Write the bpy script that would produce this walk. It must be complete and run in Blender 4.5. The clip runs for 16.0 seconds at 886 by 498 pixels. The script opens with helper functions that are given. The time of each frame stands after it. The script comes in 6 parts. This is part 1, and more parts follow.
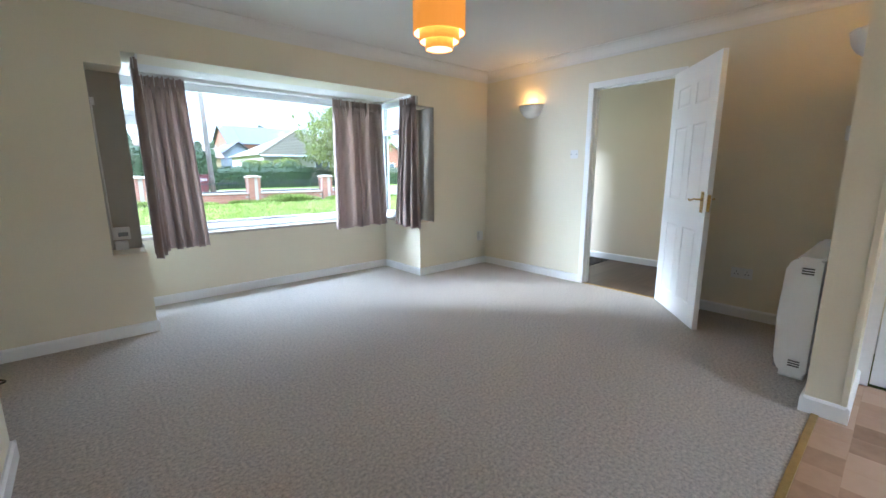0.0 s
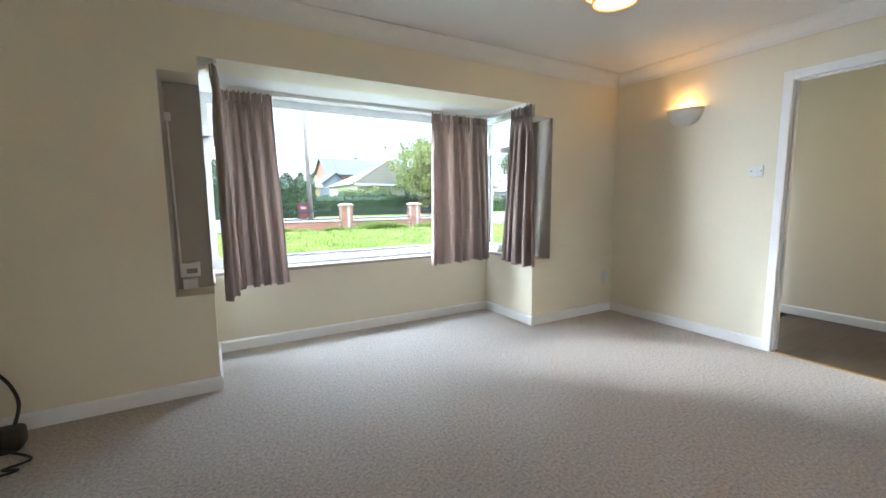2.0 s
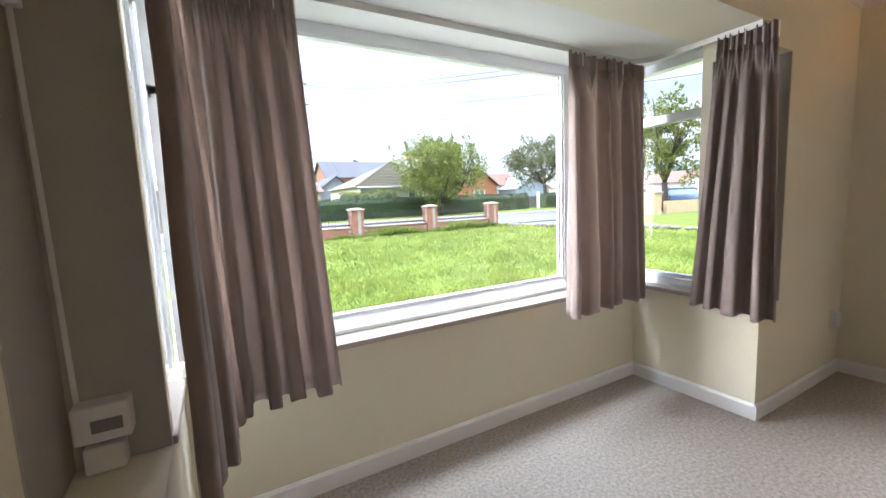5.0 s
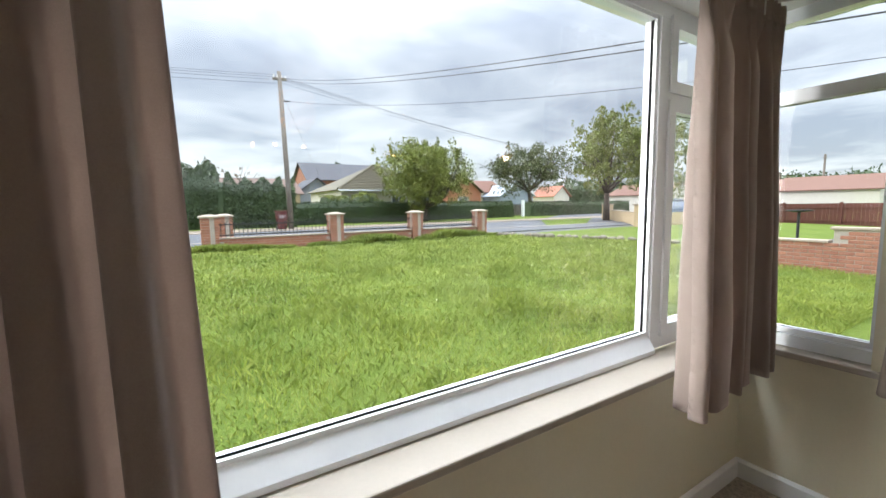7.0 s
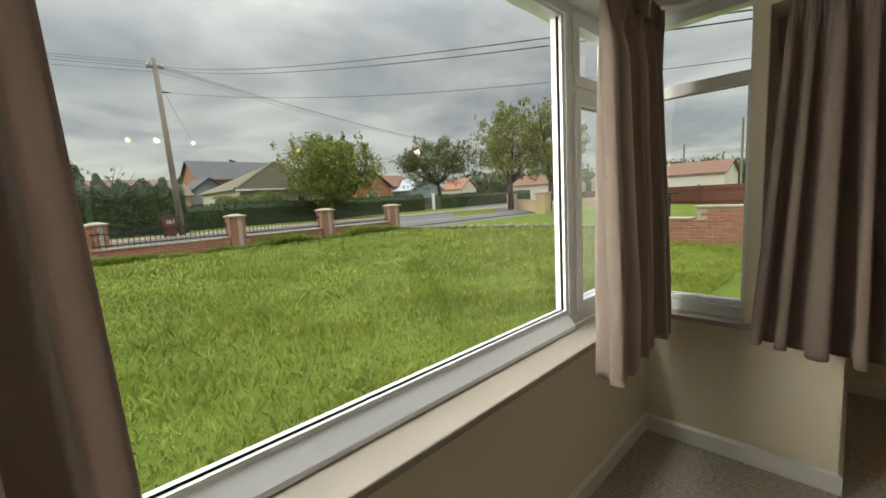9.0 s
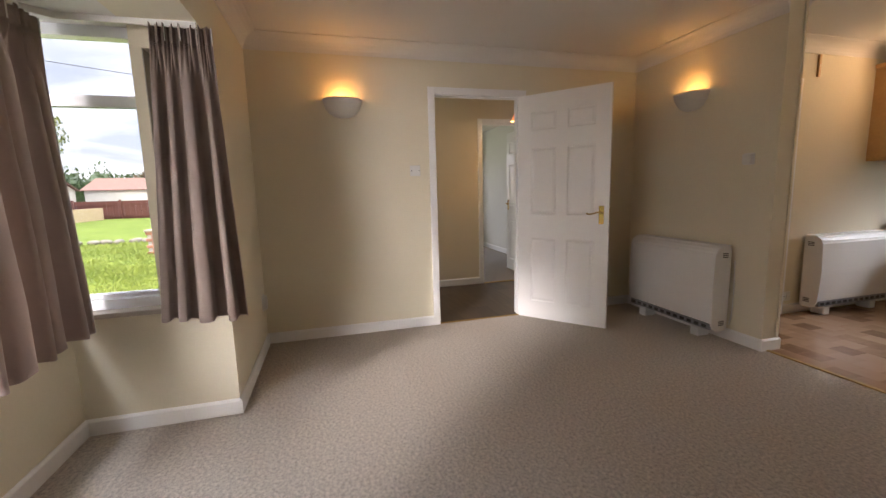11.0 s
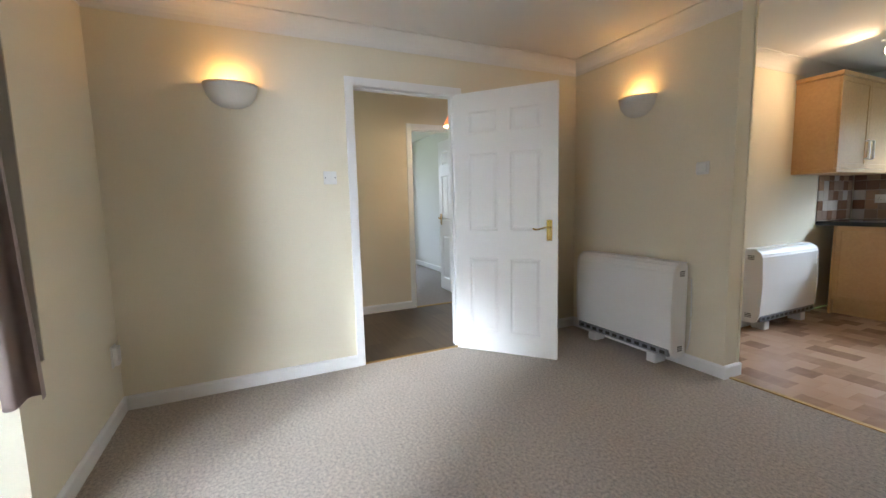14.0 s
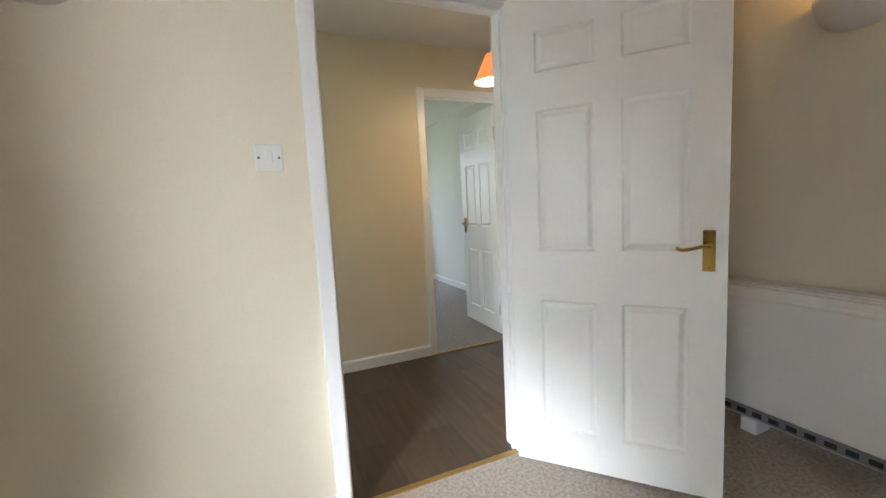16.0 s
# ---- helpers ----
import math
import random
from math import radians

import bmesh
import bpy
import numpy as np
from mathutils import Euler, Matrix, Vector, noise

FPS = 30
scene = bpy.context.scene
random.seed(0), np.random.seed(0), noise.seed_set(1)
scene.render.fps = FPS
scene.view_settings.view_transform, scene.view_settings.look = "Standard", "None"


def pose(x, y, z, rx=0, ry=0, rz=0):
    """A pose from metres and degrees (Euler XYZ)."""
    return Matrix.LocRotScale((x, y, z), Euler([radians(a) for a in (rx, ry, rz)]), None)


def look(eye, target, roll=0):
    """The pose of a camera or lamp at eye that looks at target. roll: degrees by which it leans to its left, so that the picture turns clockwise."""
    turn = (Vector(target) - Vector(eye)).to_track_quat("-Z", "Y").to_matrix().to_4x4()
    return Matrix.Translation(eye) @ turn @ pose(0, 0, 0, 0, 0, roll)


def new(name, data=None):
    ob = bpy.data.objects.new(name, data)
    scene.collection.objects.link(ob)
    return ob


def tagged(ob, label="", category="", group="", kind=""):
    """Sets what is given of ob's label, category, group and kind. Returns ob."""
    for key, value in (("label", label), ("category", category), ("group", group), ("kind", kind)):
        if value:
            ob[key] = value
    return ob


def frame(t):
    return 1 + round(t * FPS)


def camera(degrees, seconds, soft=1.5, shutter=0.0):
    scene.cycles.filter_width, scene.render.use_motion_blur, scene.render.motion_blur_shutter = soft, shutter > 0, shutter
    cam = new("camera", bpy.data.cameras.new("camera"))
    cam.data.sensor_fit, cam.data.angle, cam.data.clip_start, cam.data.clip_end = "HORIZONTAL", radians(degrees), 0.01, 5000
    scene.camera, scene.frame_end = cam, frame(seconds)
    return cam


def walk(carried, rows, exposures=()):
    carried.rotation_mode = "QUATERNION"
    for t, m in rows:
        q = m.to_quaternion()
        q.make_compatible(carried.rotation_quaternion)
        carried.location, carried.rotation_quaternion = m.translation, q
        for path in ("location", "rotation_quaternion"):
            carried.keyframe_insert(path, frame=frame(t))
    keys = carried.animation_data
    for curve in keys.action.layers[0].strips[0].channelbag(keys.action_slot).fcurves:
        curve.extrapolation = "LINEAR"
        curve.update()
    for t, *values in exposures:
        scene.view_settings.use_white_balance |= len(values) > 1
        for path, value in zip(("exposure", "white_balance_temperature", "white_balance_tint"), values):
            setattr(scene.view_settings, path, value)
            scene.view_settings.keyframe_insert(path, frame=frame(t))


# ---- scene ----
cam = camera(94.7, 16.0)
PATH = [
    (0, (0.433, 0.72, 1.187), (1.727, 2.199, 0.818), -0.2),
    (0.5, (0.512, 0.766, 1.18), (1.747, 2.299, 0.824), -0.0),
    (1, (0.681, 0.986, 1.162), (1.812, 2.605, 0.848), 0.0),
    (1.5, (0.763, 1.212, 1.184), (1.805, 2.898, 0.914), -0.0),
    (2, (0.748, 1.571, 1.167), (1.729, 3.298, 0.932), -0.5),
    (2.5, (0.737, 1.874, 1.189), (1.622, 3.654, 0.971), -1.1),
    (3, (0.745, 2.251, 1.186), (1.507, 4.087, 0.968), -1.7),
    (3.5, (0.734, 2.562, 1.201), (1.45, 4.415, 0.971), -1.5),
    (6, (0.985, 3.941, 1.244), (2.139, 5.56, 1.025), -1.7),
    (6.5, (1.042, 4.165, 1.258), (2.201, 5.782, 1.052), -0.7),
    (7, (1.232, 4.343, 1.246), (2.296, 6.024, 1.037), -0.8),
    (7.5, (1.35, 4.475, 1.295), (2.307, 6.217, 1.074), -1.3),
    (8, (1.399, 4.509, 1.303), (2.331, 6.265, 1.081), -1.9),
    (8.5, (1.35, 4.489, 1.273), (2.425, 6.16, 1.044), -2.6),
    (9, (1.202, 4.401, 1.24), (2.592, 5.816, 0.991), -3.2),
    (9.5, (1.142, 4.258, 1.242), (2.882, 5.205, 0.97), -3.0),
    (10, (1.074, 4.044, 1.232), (3.02, 4.406, 0.945), -2.3),
    (12.5, (0.846, 3.798, 1.157), (2.572, 2.817, 0.914), -1.3),
    (13, (1.017, 3.807, 1.178), (2.742, 2.821, 0.948), -1.1),
    (13.5, (1.197, 3.776, 1.171), (2.956, 2.852, 0.951), -1.3),
    (14, (1.495, 3.648, 1.171), (3.296, 2.806, 0.953), -1.4),
    (14.5, (1.794, 3.545, 1.198), (3.605, 2.724, 0.988), -1.4),
    (15, (2.171, 3.461, 1.198), (3.965, 2.606, 0.976), -1.4),
    (15.5, (2.504, 3.343, 1.182), (4.3, 2.493, 0.956), -1.9),
    (16, (2.865, 3.176, 1.18), (4.686, 2.379, 0.966), -3.0),
]
# exposures and lamps' watts
EXPO = [(0.0, 2.5, 4950, 7), (3.5, 2.3, 5650, 10), (6.0, 1.68, 6250, 15), (6.5, 1.5, 6500, 15), (7.0, 1.1, 6300, 11), (7.5, 0.55, 6200, 4), (8.0, 0.3, 6200, 3), (8.5, 0.3, 6300, 3), (9.0, 0.35, 7300, 6),
        (9.5, 0.5, 8100, 11), (10.0, 0.8, 7700, 26), (10.2, 1.0, 7500, 26), (12.3, 2.1, 5600, 10), (14.5, 2.3, 5500, 10), (16.0, 2.2, 5750, 9)]
WALL_W, PEND_W, HALL_W, SPOT_W = 0.42, 0.55, 2.0, 5.5
KITCHEN_FILL, BAY_FILL, GARDEN_FILL, BEDROOM_SKY, HALL_SKY = 70.0, 27.0, 18.0, 2.6, 0.9
walk(cam, [(t, look(eye, target, roll)) for t, eye, target, roll in PATH], EXPO)

# world: overcast sky, brighter towards the zenith, with drifting cloud
world = bpy.data.worlds.new("sky")
scene.world = world
world.use_nodes = True
wn, wl = world.node_tree.nodes, world.node_tree.links
wn.clear()
w_out = wn.new("ShaderNodeOutputWorld")
w_bg = wn.new("ShaderNodeBackground")
w_sky = wn.new("ShaderNodeTexSky")
w_sky.sky_type = "NISHITA"
w_sky.sun_disc = False
w_sky.sun_elevation = radians(21.4)
w_sky.sun_rotation = radians(-41.5)
w_co = wn.new("ShaderNodeTexCoord")
w_sep = wn.new("ShaderNodeSeparateXYZ")
wl.new(w_co.outputs["Generated"], w_sep.inputs[0])
w_add = wn.new("ShaderNodeMath")
w_add.operation = "ADD"
w_add.inputs[1].default_value = 0.12
wl.new(w_sep.outputs["Z"], w_add.inputs[0])
w_div = wn.new("ShaderNodeVectorMath")
w_div.operation = "DIVIDE"
w_comb = wn.new("ShaderNodeCombineXYZ")
for i in range(3):
    wl.new(w_add.outputs[0], w_comb.inputs[i])
wl.new(w_co.outputs["Generated"], w_div.inputs[0])
wl.new(w_comb.outputs[0], w_div.inputs[1])
w_noise = wn.new("ShaderNodeTexNoise")
w_noise.inputs["Scale"].default_value = 1.1
w_noise.inputs["Detail"].default_value = 7
w_noise.inputs["Roughness"].default_value = 0.55
w_noise.inputs["Distortion"].default_value = 0.4
wl.new(w_div.outputs[0], w_noise.inputs["Vector"])
w_ramp = wn.new("ShaderNodeValToRGB")
w_ramp.color_ramp.elements[0].position, w_ramp.color_ramp.elements[0].color = 0.34, (2.05, 2.22, 2.6, 1)
w_ramp.color_ramp.elements[1].position, w_ramp.color_ramp.elements[1].color = 0.68, (4.6, 4.75, 4.95, 1)
wl.new(w_noise.outputs["Fac"], w_ramp.inputs[0])
w_up = wn.new("ShaderNodeMapRange")
w_up.interpolation_type = "SMOOTHSTEP"
w_up.inputs["From Min"].default_value, w_up.inputs["From Max"].default_value = 0.25, 1.0
w_up.inputs["To Min"].default_value, w_up.inputs["To Max"].default_value = 0.75, 5.6
wl.new(w_sep.outputs["Z"], w_up.inputs["Value"])
w_mul = wn.new("ShaderNodeMixRGB")
w_mul.blend_type, w_mul.inputs["Fac"].default_value = "MULTIPLY", 1.0
wl.new(w_ramp.outputs["Color"], w_mul.inputs["Color1"])
wl.new(w_up.outputs["Result"], w_mul.inputs["Color2"])
w_mix = wn.new("ShaderNodeMixRGB")
w_mix.inputs["Fac"].default_value = 0.88
wl.new(w_sky.outputs["Color"], w_mix.inputs["Color1"])
wl.new(w_mul.outputs["Color"], w_mix.inputs["Color2"])
wl.new(w_mix.outputs["Color"], w_bg.inputs["Color"])
w_bg.inputs["Strength"].default_value = 0.15
wl.new(w_bg.outputs[0], w_out.inputs[0])

sun_data = bpy.data.lights.new("sun", "SUN")
sun_data.energy, sun_data.angle, sun_data.color = 1.0, radians(9), (1, 0.97, 0.92)
sun = new("sun", sun_data)
sun.matrix_world = look((-25.0, 28.3, 14.8), (0, 0, 0))


# ---- materials ----
def mat(name, colour, rough=0.6, vary=0.08, scale=6.0, fine=60.0, bump=0.15, bump_scale=None, metal=0.0, spec=0.5,
        second=None, second_at=0.5, sheen=0.0, distance=0.004, per_object=0.0, soft_step=0.2):
    """A surface with variation at two scales, relief and an optional second tone."""
    m = bpy.data.materials.new(name)
    m.use_nodes = True
    n, l = m.node_tree.nodes, m.node_tree.links
    p = n["Principled BSDF"]
    p.inputs["Roughness"].default_value = rough
    p.inputs["Metallic"].default_value = metal
    p.inputs["Specular IOR Level"].default_value = spec
    if sheen:
        p.inputs["Sheen Weight"].default_value = sheen
    co = n.new("ShaderNodeTexCoord")
    big = n.new("ShaderNodeTexNoise")
    big.inputs["Scale"].default_value, big.inputs["Detail"].default_value = scale, 4
    small = n.new("ShaderNodeTexNoise")
    small.inputs["Scale"].default_value, small.inputs["Detail"].default_value = fine, 3
    geo = n.new("ShaderNodeNewGeometry")
    l.new(geo.outputs["Position"], big.inputs["Vector"])
    l.new(geo.outputs["Position"], small.inputs["Vector"])
    ramp = n.new("ShaderNodeValToRGB")
    lo = [c * (1 - vary) for c in colour]
    hi = second if second else [min(1, c * (1 + vary)) for c in colour]
    ramp.color_ramp.elements[0].position, ramp.color_ramp.elements[0].color = second_at - soft_step, (*lo, 1)
    ramp.color_ramp.elements[1].position, ramp.color_ramp.elements[1].color = second_at + soft_step, (*hi, 1)
    add = n.new("ShaderNodeMath")
    add.operation = "MULTIPLY_ADD"
    add.inputs[1].default_value = 0.5
    half = n.new("ShaderNodeMath")
    half.operation = "MULTIPLY"
    half.inputs[1].default_value = 0.5
    l.new(small.outputs["Fac"], half.inputs[0])
    l.new(big.outputs["Fac"], add.inputs[0])
    l.new(half.outputs[0], add.inputs[2])
    l.new(add.outputs[0], ramp.inputs[0])
    out = ramp.outputs["Color"]
    if per_object:
        info = n.new("ShaderNodeObjectInfo")
        isl = n.new("ShaderNodeNewGeometry")
        summed = n.new("ShaderNodeMath")
        summed.operation = "ADD"
        l.new(info.outputs["Random"], summed.inputs[0])
        l.new(isl.outputs["Random Per Island"], summed.inputs[1])
        hsv = n.new("ShaderNodeHueSaturation")
        rng = n.new("ShaderNodeMapRange")
        rng.inputs["From Max"].default_value = 2.0
        rng.inputs["To Min"].default_value, rng.inputs["To Max"].default_value = 1 - per_object, 1 + per_object
        l.new(summed.outputs[0], rng.inputs["Value"])
        l.new(rng.outputs["Result"], hsv.inputs["Value"])
        l.new(out, hsv.inputs["Color"])
        out = hsv.outputs["Color"]
    l.new(out, p.inputs["Base Color"])
    if bump:
        bp = n.new("ShaderNodeBump")
        bp.inputs["Strength"].default_value, bp.inputs["Distance"].default_value = bump, distance
        src = small
        if bump_scale:
            src = n.new("ShaderNodeTexNoise")
            src.inputs["Scale"].default_value, src.inputs["Detail"].default_value = bump_scale, 3
            l.new(geo.outputs["Position"], src.inputs["Vector"])
        l.new(src.outputs["Fac"], bp.inputs["Height"])
        l.new(bp.outputs[0], p.inputs["Normal"])
    return m


def glow(name, colour, strength):
    m = bpy.data.materials.new(name)
    m.use_nodes = True
    p = m.node_tree.nodes["Principled BSDF"]
    p.inputs["Base Color"].default_value = (*colour, 1)
    p.inputs["Emission Color"].default_value = (*colour, 1)
    p.inputs["Emission Strength"].default_value = strength
    return m


def glass_mat(name, tint=(0.97, 1, 0.99), rough=0.0, ior=1.45):
    m = bpy.data.materials.new(name)
    m.use_nodes = True
    p = m.node_tree.nodes["Principled BSDF"]
    p.inputs["Base Color"].default_value = (*tint, 1)
    p.inputs["Roughness"].default_value = rough
    p.inputs["Transmission Weight"].default_value = 1
    p.inputs["IOR"].default_value = ior
    return m


def cells(name, colours, w, h, rough, joint=None, stagger=0.5, wood=False, bump=0.1):
    """A printed sheet or laid boards: cells of w by h in x and y, each with a random tone."""
    m = bpy.data.materials.new(name)
    m.use_nodes = True
    n, l = m.node_tree.nodes, m.node_tree.links
    p = n["Principled BSDF"]
    p.inputs["Roughness"].default_value = rough
    geo = n.new("ShaderNodeNewGeometry")
    br = n.new("ShaderNodeTexBrick")
    br.offset = stagger
    br.inputs["Scale"].default_value = 1.0
    br.inputs["Brick Width"].default_value, br.inputs["Row Height"].default_value = w, h
    br.inputs["Mortar Size"].default_value = 0.0012
    br.inputs["Color1"].default_value, br.inputs["Color2"].default_value = (0, 0, 0, 1), (1, 1, 1, 1)
    br.inputs["Mortar"].default_value = (0.45, 0.45, 0.45, 1)
    l.new(geo.outputs["Position"], br.inputs["Vector"])
    nz = n.new("ShaderNodeTexNoise")
    nz.inputs["Scale"].default_value, nz.inputs["Detail"].default_value = 14, 5
    if wood:
        mp = n.new("ShaderNodeMapping")
        mp.inputs["Scale"].default_value = (1.2, 14, 1)
        l.new(geo.outputs["Position"], mp.inputs["Vector"])
        l.new(mp.outputs[0], nz.inputs["Vector"])
        nz.inputs["Scale"].default_value = 2.2
    else:
        l.new(geo.outputs["Position"], nz.inputs["Vector"])
    mix = n.new("ShaderNodeMixRGB")
    mix.inputs["Fac"].default_value = 0.6 if wood else 0.32
    l.new(br.outputs["Color"], mix.inputs["Color1"])
    l.new(nz.outputs["Fac"], mix.inputs["Color2"])
    ramp = n.new("ShaderNodeValToRGB")
    e = ramp.color_ramp.elements
    while len(e) < len(colours):
        e.new(0.5)
    for i, c in enumerate(colours):
        e[i].position = 0.15 + 0.7 * i / (len(colours) - 1)
        e[i].color = (*c, 1)
    l.new(mix.outputs[0], ramp.inputs[0])
    l.new(ramp.outputs[0], p.inputs["Base Color"])
    bp = n.new("ShaderNodeBump")
    bp.inputs["Strength"].default_value, bp.inputs["Distance"].default_value = bump, 0.002
    l.new(nz.outputs["Fac"], bp.inputs["Height"])
    l.new(bp.outputs[0], p.inputs["Normal"])
    return m


CREAM = mat("cream_wall_paint", (0.755, 0.705, 0.555), 0.75, 0.03, 1.5, 90, 0.12, 220, distance=0.002)
HALL_CREAM = mat("hall_cream_paint", (0.76, 0.68, 0.53), 0.75, 0.03, 1.5, 90, 0.12, 220, distance=0.002)
PALE_BLUE = mat("pale_grey_paint", (0.74, 0.74, 0.70), 0.75, 0.03, 1.5, 90, 0.12, 220, distance=0.002)
CEILING = mat("ceiling_paint", (0.75, 0.74, 0.71), 0.85, 0.02, 2, 80, 0.15, 160, distance=0.002)
GLOSS = mat("white_gloss_paint", (0.85, 0.855, 0.85), 0.28, 0.02, 3, 70, 0.05, 40, distance=0.002)
UPVC = mat("white_upvc", (0.84, 0.87, 0.90), 0.25, 0.02, 3, 60, 0.02, distance=0.001)
SEAL = mat("black_rubber_seal", (0.02, 0.02, 0.022), 0.6, 0.1, 8, 60, 0.0)
CARPET = mat("taupe_twist_carpet", (0.46, 0.405, 0.345), 0.95, 0.36, 66, 250, 1.0, 420, spec=0.1,
             second=(0.70, 0.62, 0.535), second_at=0.5, sheen=0.25, distance=0.007, soft_step=0.13)
FAR_CARPET = mat("grey_carpet", (0.34, 0.315, 0.295), 0.95, 0.15, 26, 170, 0.7, 260, spec=0.1, distance=0.01)
VINYL = cells("patterned_vinyl", [(0.23, 0.14, 0.085), (0.36, 0.23, 0.145), (0.44, 0.29, 0.19), (0.48, 0.33, 0.225)],
              0.15, 0.15, 0.26)
HALL_FLOOR = cells("dark_oak_vinyl", [(0.042, 0.029, 0.018), (0.082, 0.057, 0.036), (0.13, 0.094, 0.061)], 1.2, 0.18, 0.45, wood=True)
BRASS_STRIP = mat("dull_brass_strip", (0.42, 0.28, 0.10), 0.5, 0.15, 20, 90, 0.1, metal=0.7)
BRASS = mat("polished_brass", (0.52, 0.36, 0.12), 0.10, 0.05, 20, 90, 0.02, metal=1.0)
# white board toned darker in colour, to hold down the bay lamps' light
BOARD = mat("toned_window_board", (0.44, 0.39, 0.33), 0.4, 0.04, 3, 70, 0.05, 40, distance=0.002)
CURTAIN = mat("taupe_curtain_cloth", (0.372, 0.300, 0.263), 0.75, 0.08, 9, 320, 0.35, 700, sheen=0.15, distance=0.002)
HEATER = mat("cream_white_enamel", (0.82, 0.83, 0.82), 0.38, 0.02, 4, 70, 0.05, 300, distance=0.001)
GRILLE = mat("grey_grille_metal", (0.22, 0.23, 0.25), 0.4, 0.1, 8, 60, 0.05)
DARK = mat("black_plastic", (0.014, 0.014, 0.015), 0.4, 0.15, 20, 90, 0.08)
PLASTER = mat("white_plaster_bowl", (0.74, 0.71, 0.66), 0.8, 0.03, 5, 60, 0.1)
PLASTIC = mat("white_plastic", (0.76, 0.76, 0.73), 0.35, 0.02, 8, 60, 0.02)
SHADE = glow("orange_fabric_shade", (0.80, 0.27, 0.022), 0.16)
SHADE_IN = glow("shade_lining_lit", (1.0, 0.70, 0.30), 0.45)
BULB = glow("lit_bulb", (1.0, 0.72, 0.36), 3.2)
MAPLE = mat("maple_laminate", (0.52, 0.31, 0.125), 0.42, 0.08, 3, 40, 0.03, second=(0.59, 0.37, 0.16))
SATIN = mat("satin_nickel", (0.85, 0.84, 0.82), 0.35, 0.04, 20, 200, 0.02, metal=0.25)
STEEL = mat("brushed_steel", (0.62, 0.62, 0.62), 0.28, 0.05, 20, 200, 0.03, metal=1.0)
WORKTOP = mat("black_worktop", (0.018, 0.017, 0.018), 0.22, 0.4, 40, 300, 0.02)
POCKET_GREY = mat("taupe_recess_lining", (0.42, 0.40, 0.34), 0.75, 0.04, 2, 90, 0.1, 200, distance=0.002)
GLASS = glass_mat("window_glass")
# IOR lowered so that the garden lamp's reflection stays faint in the side panes
LOW_IOR_GLASS = glass_mat("low_ior_window_glass", ior=1.2)

# lamp light: warm wall lights, the pendant and the kitchen spots
def point(name, place, watts, colour=(1, 0.66, 0.30), size=0.03):
    d = bpy.data.lights.new(name, "POINT")
    d.energy, d.color, d.shadow_soft_size = watts, colour, size
    ob = new(name, d)
    ob.location = place
    return ob


def sky_fill(name, eye, target, w, h, watts, colour=(0.86, 0.94, 1.0), spread=180):
    """An added area lamp that stands in for the sky's light."""
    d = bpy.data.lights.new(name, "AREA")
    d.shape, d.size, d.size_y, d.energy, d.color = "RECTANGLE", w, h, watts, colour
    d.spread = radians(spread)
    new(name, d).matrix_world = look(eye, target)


# added lamps outdoors, out of view, that brighten the kitchen and the bay
sky_fill("kitchen_fill_light", (1.85, -4.3, 3.4), (1.85, 1.5, 0.0), 3.0, 1.2, KITCHEN_FILL)
sky_fill("bay_fill_light", (2.02, 5.80, 2.62), (2.02, 3.0, 0.6), 2.3, 0.5, BAY_FILL)
# unseen lamp out in the garden, added to light the door wall
sky_fill("garden_fill_light", (-1.9, 7.1, 1.55), (2.2, 4.9, 1.2), 2.6, 2.4, GARDEN_FILL, (1.0, 0.98, 0.94), 60)
sky_fill("bedroom_sky_light", (9.15, 2.4, 1.5), (7, 2.2, 1.0), 2.3, 1.1, BEDROOM_SKY, (1.0, 0.97, 0.93))
sky_fill("hall_sky_light", (5.0, 4.58, 1.3), (5.0, 2.0, 1.0), 0.46, 1.4, HALL_SKY)


# ---- mesh helpers ----
def box(bm, x0, x1, y0, y1, z0, z1):
    """A box; returns its vertices."""
    made = bmesh.ops.create_cube(bm, size=1)["verts"]
    bmesh.ops.transform(bm, matrix=Matrix.Translation(((x0 + x1) / 2, (y0 + y1) / 2, (z0 + z1) / 2))
                        @ Matrix.Diagonal((x1 - x0, y1 - y0, z1 - z0, 1)), verts=made)
    return made


def boxes(*dims):
    bm = bmesh.new()
    for d in dims:
        box(bm, *d)
    return bm


def soft_box(x0, x1, y0, y1, z0, z1, r=0.004, seg=2):
    bm = boxes((x0, x1, y0, y1, z0, z1))
    bmesh.ops.bevel(bm, geom=list(bm.edges), offset=r, segments=seg, affect="EDGES", profile=0.5)
    return bm


def cyl(bm, a, b, r0, r1=None, seg=16):
    """A rod from a to b."""
    a, b = Vector(a), Vector(b)
    d = b - a
    m = Matrix.Translation((a + b) / 2) @ d.to_track_quat("Z", "Y").to_matrix().to_4x4()
    return bmesh.ops.create_cone(bm, cap_ends=True, segments=seg, radius1=r0, radius2=r0 if r1 is None else r1,
                                 depth=d.length, matrix=m)["verts"]


def rod(*rods, seg=12):
    bm = bmesh.new()
    for a, b, r in rods:
        cyl(bm, a, b, r, seg=seg)
    return bm


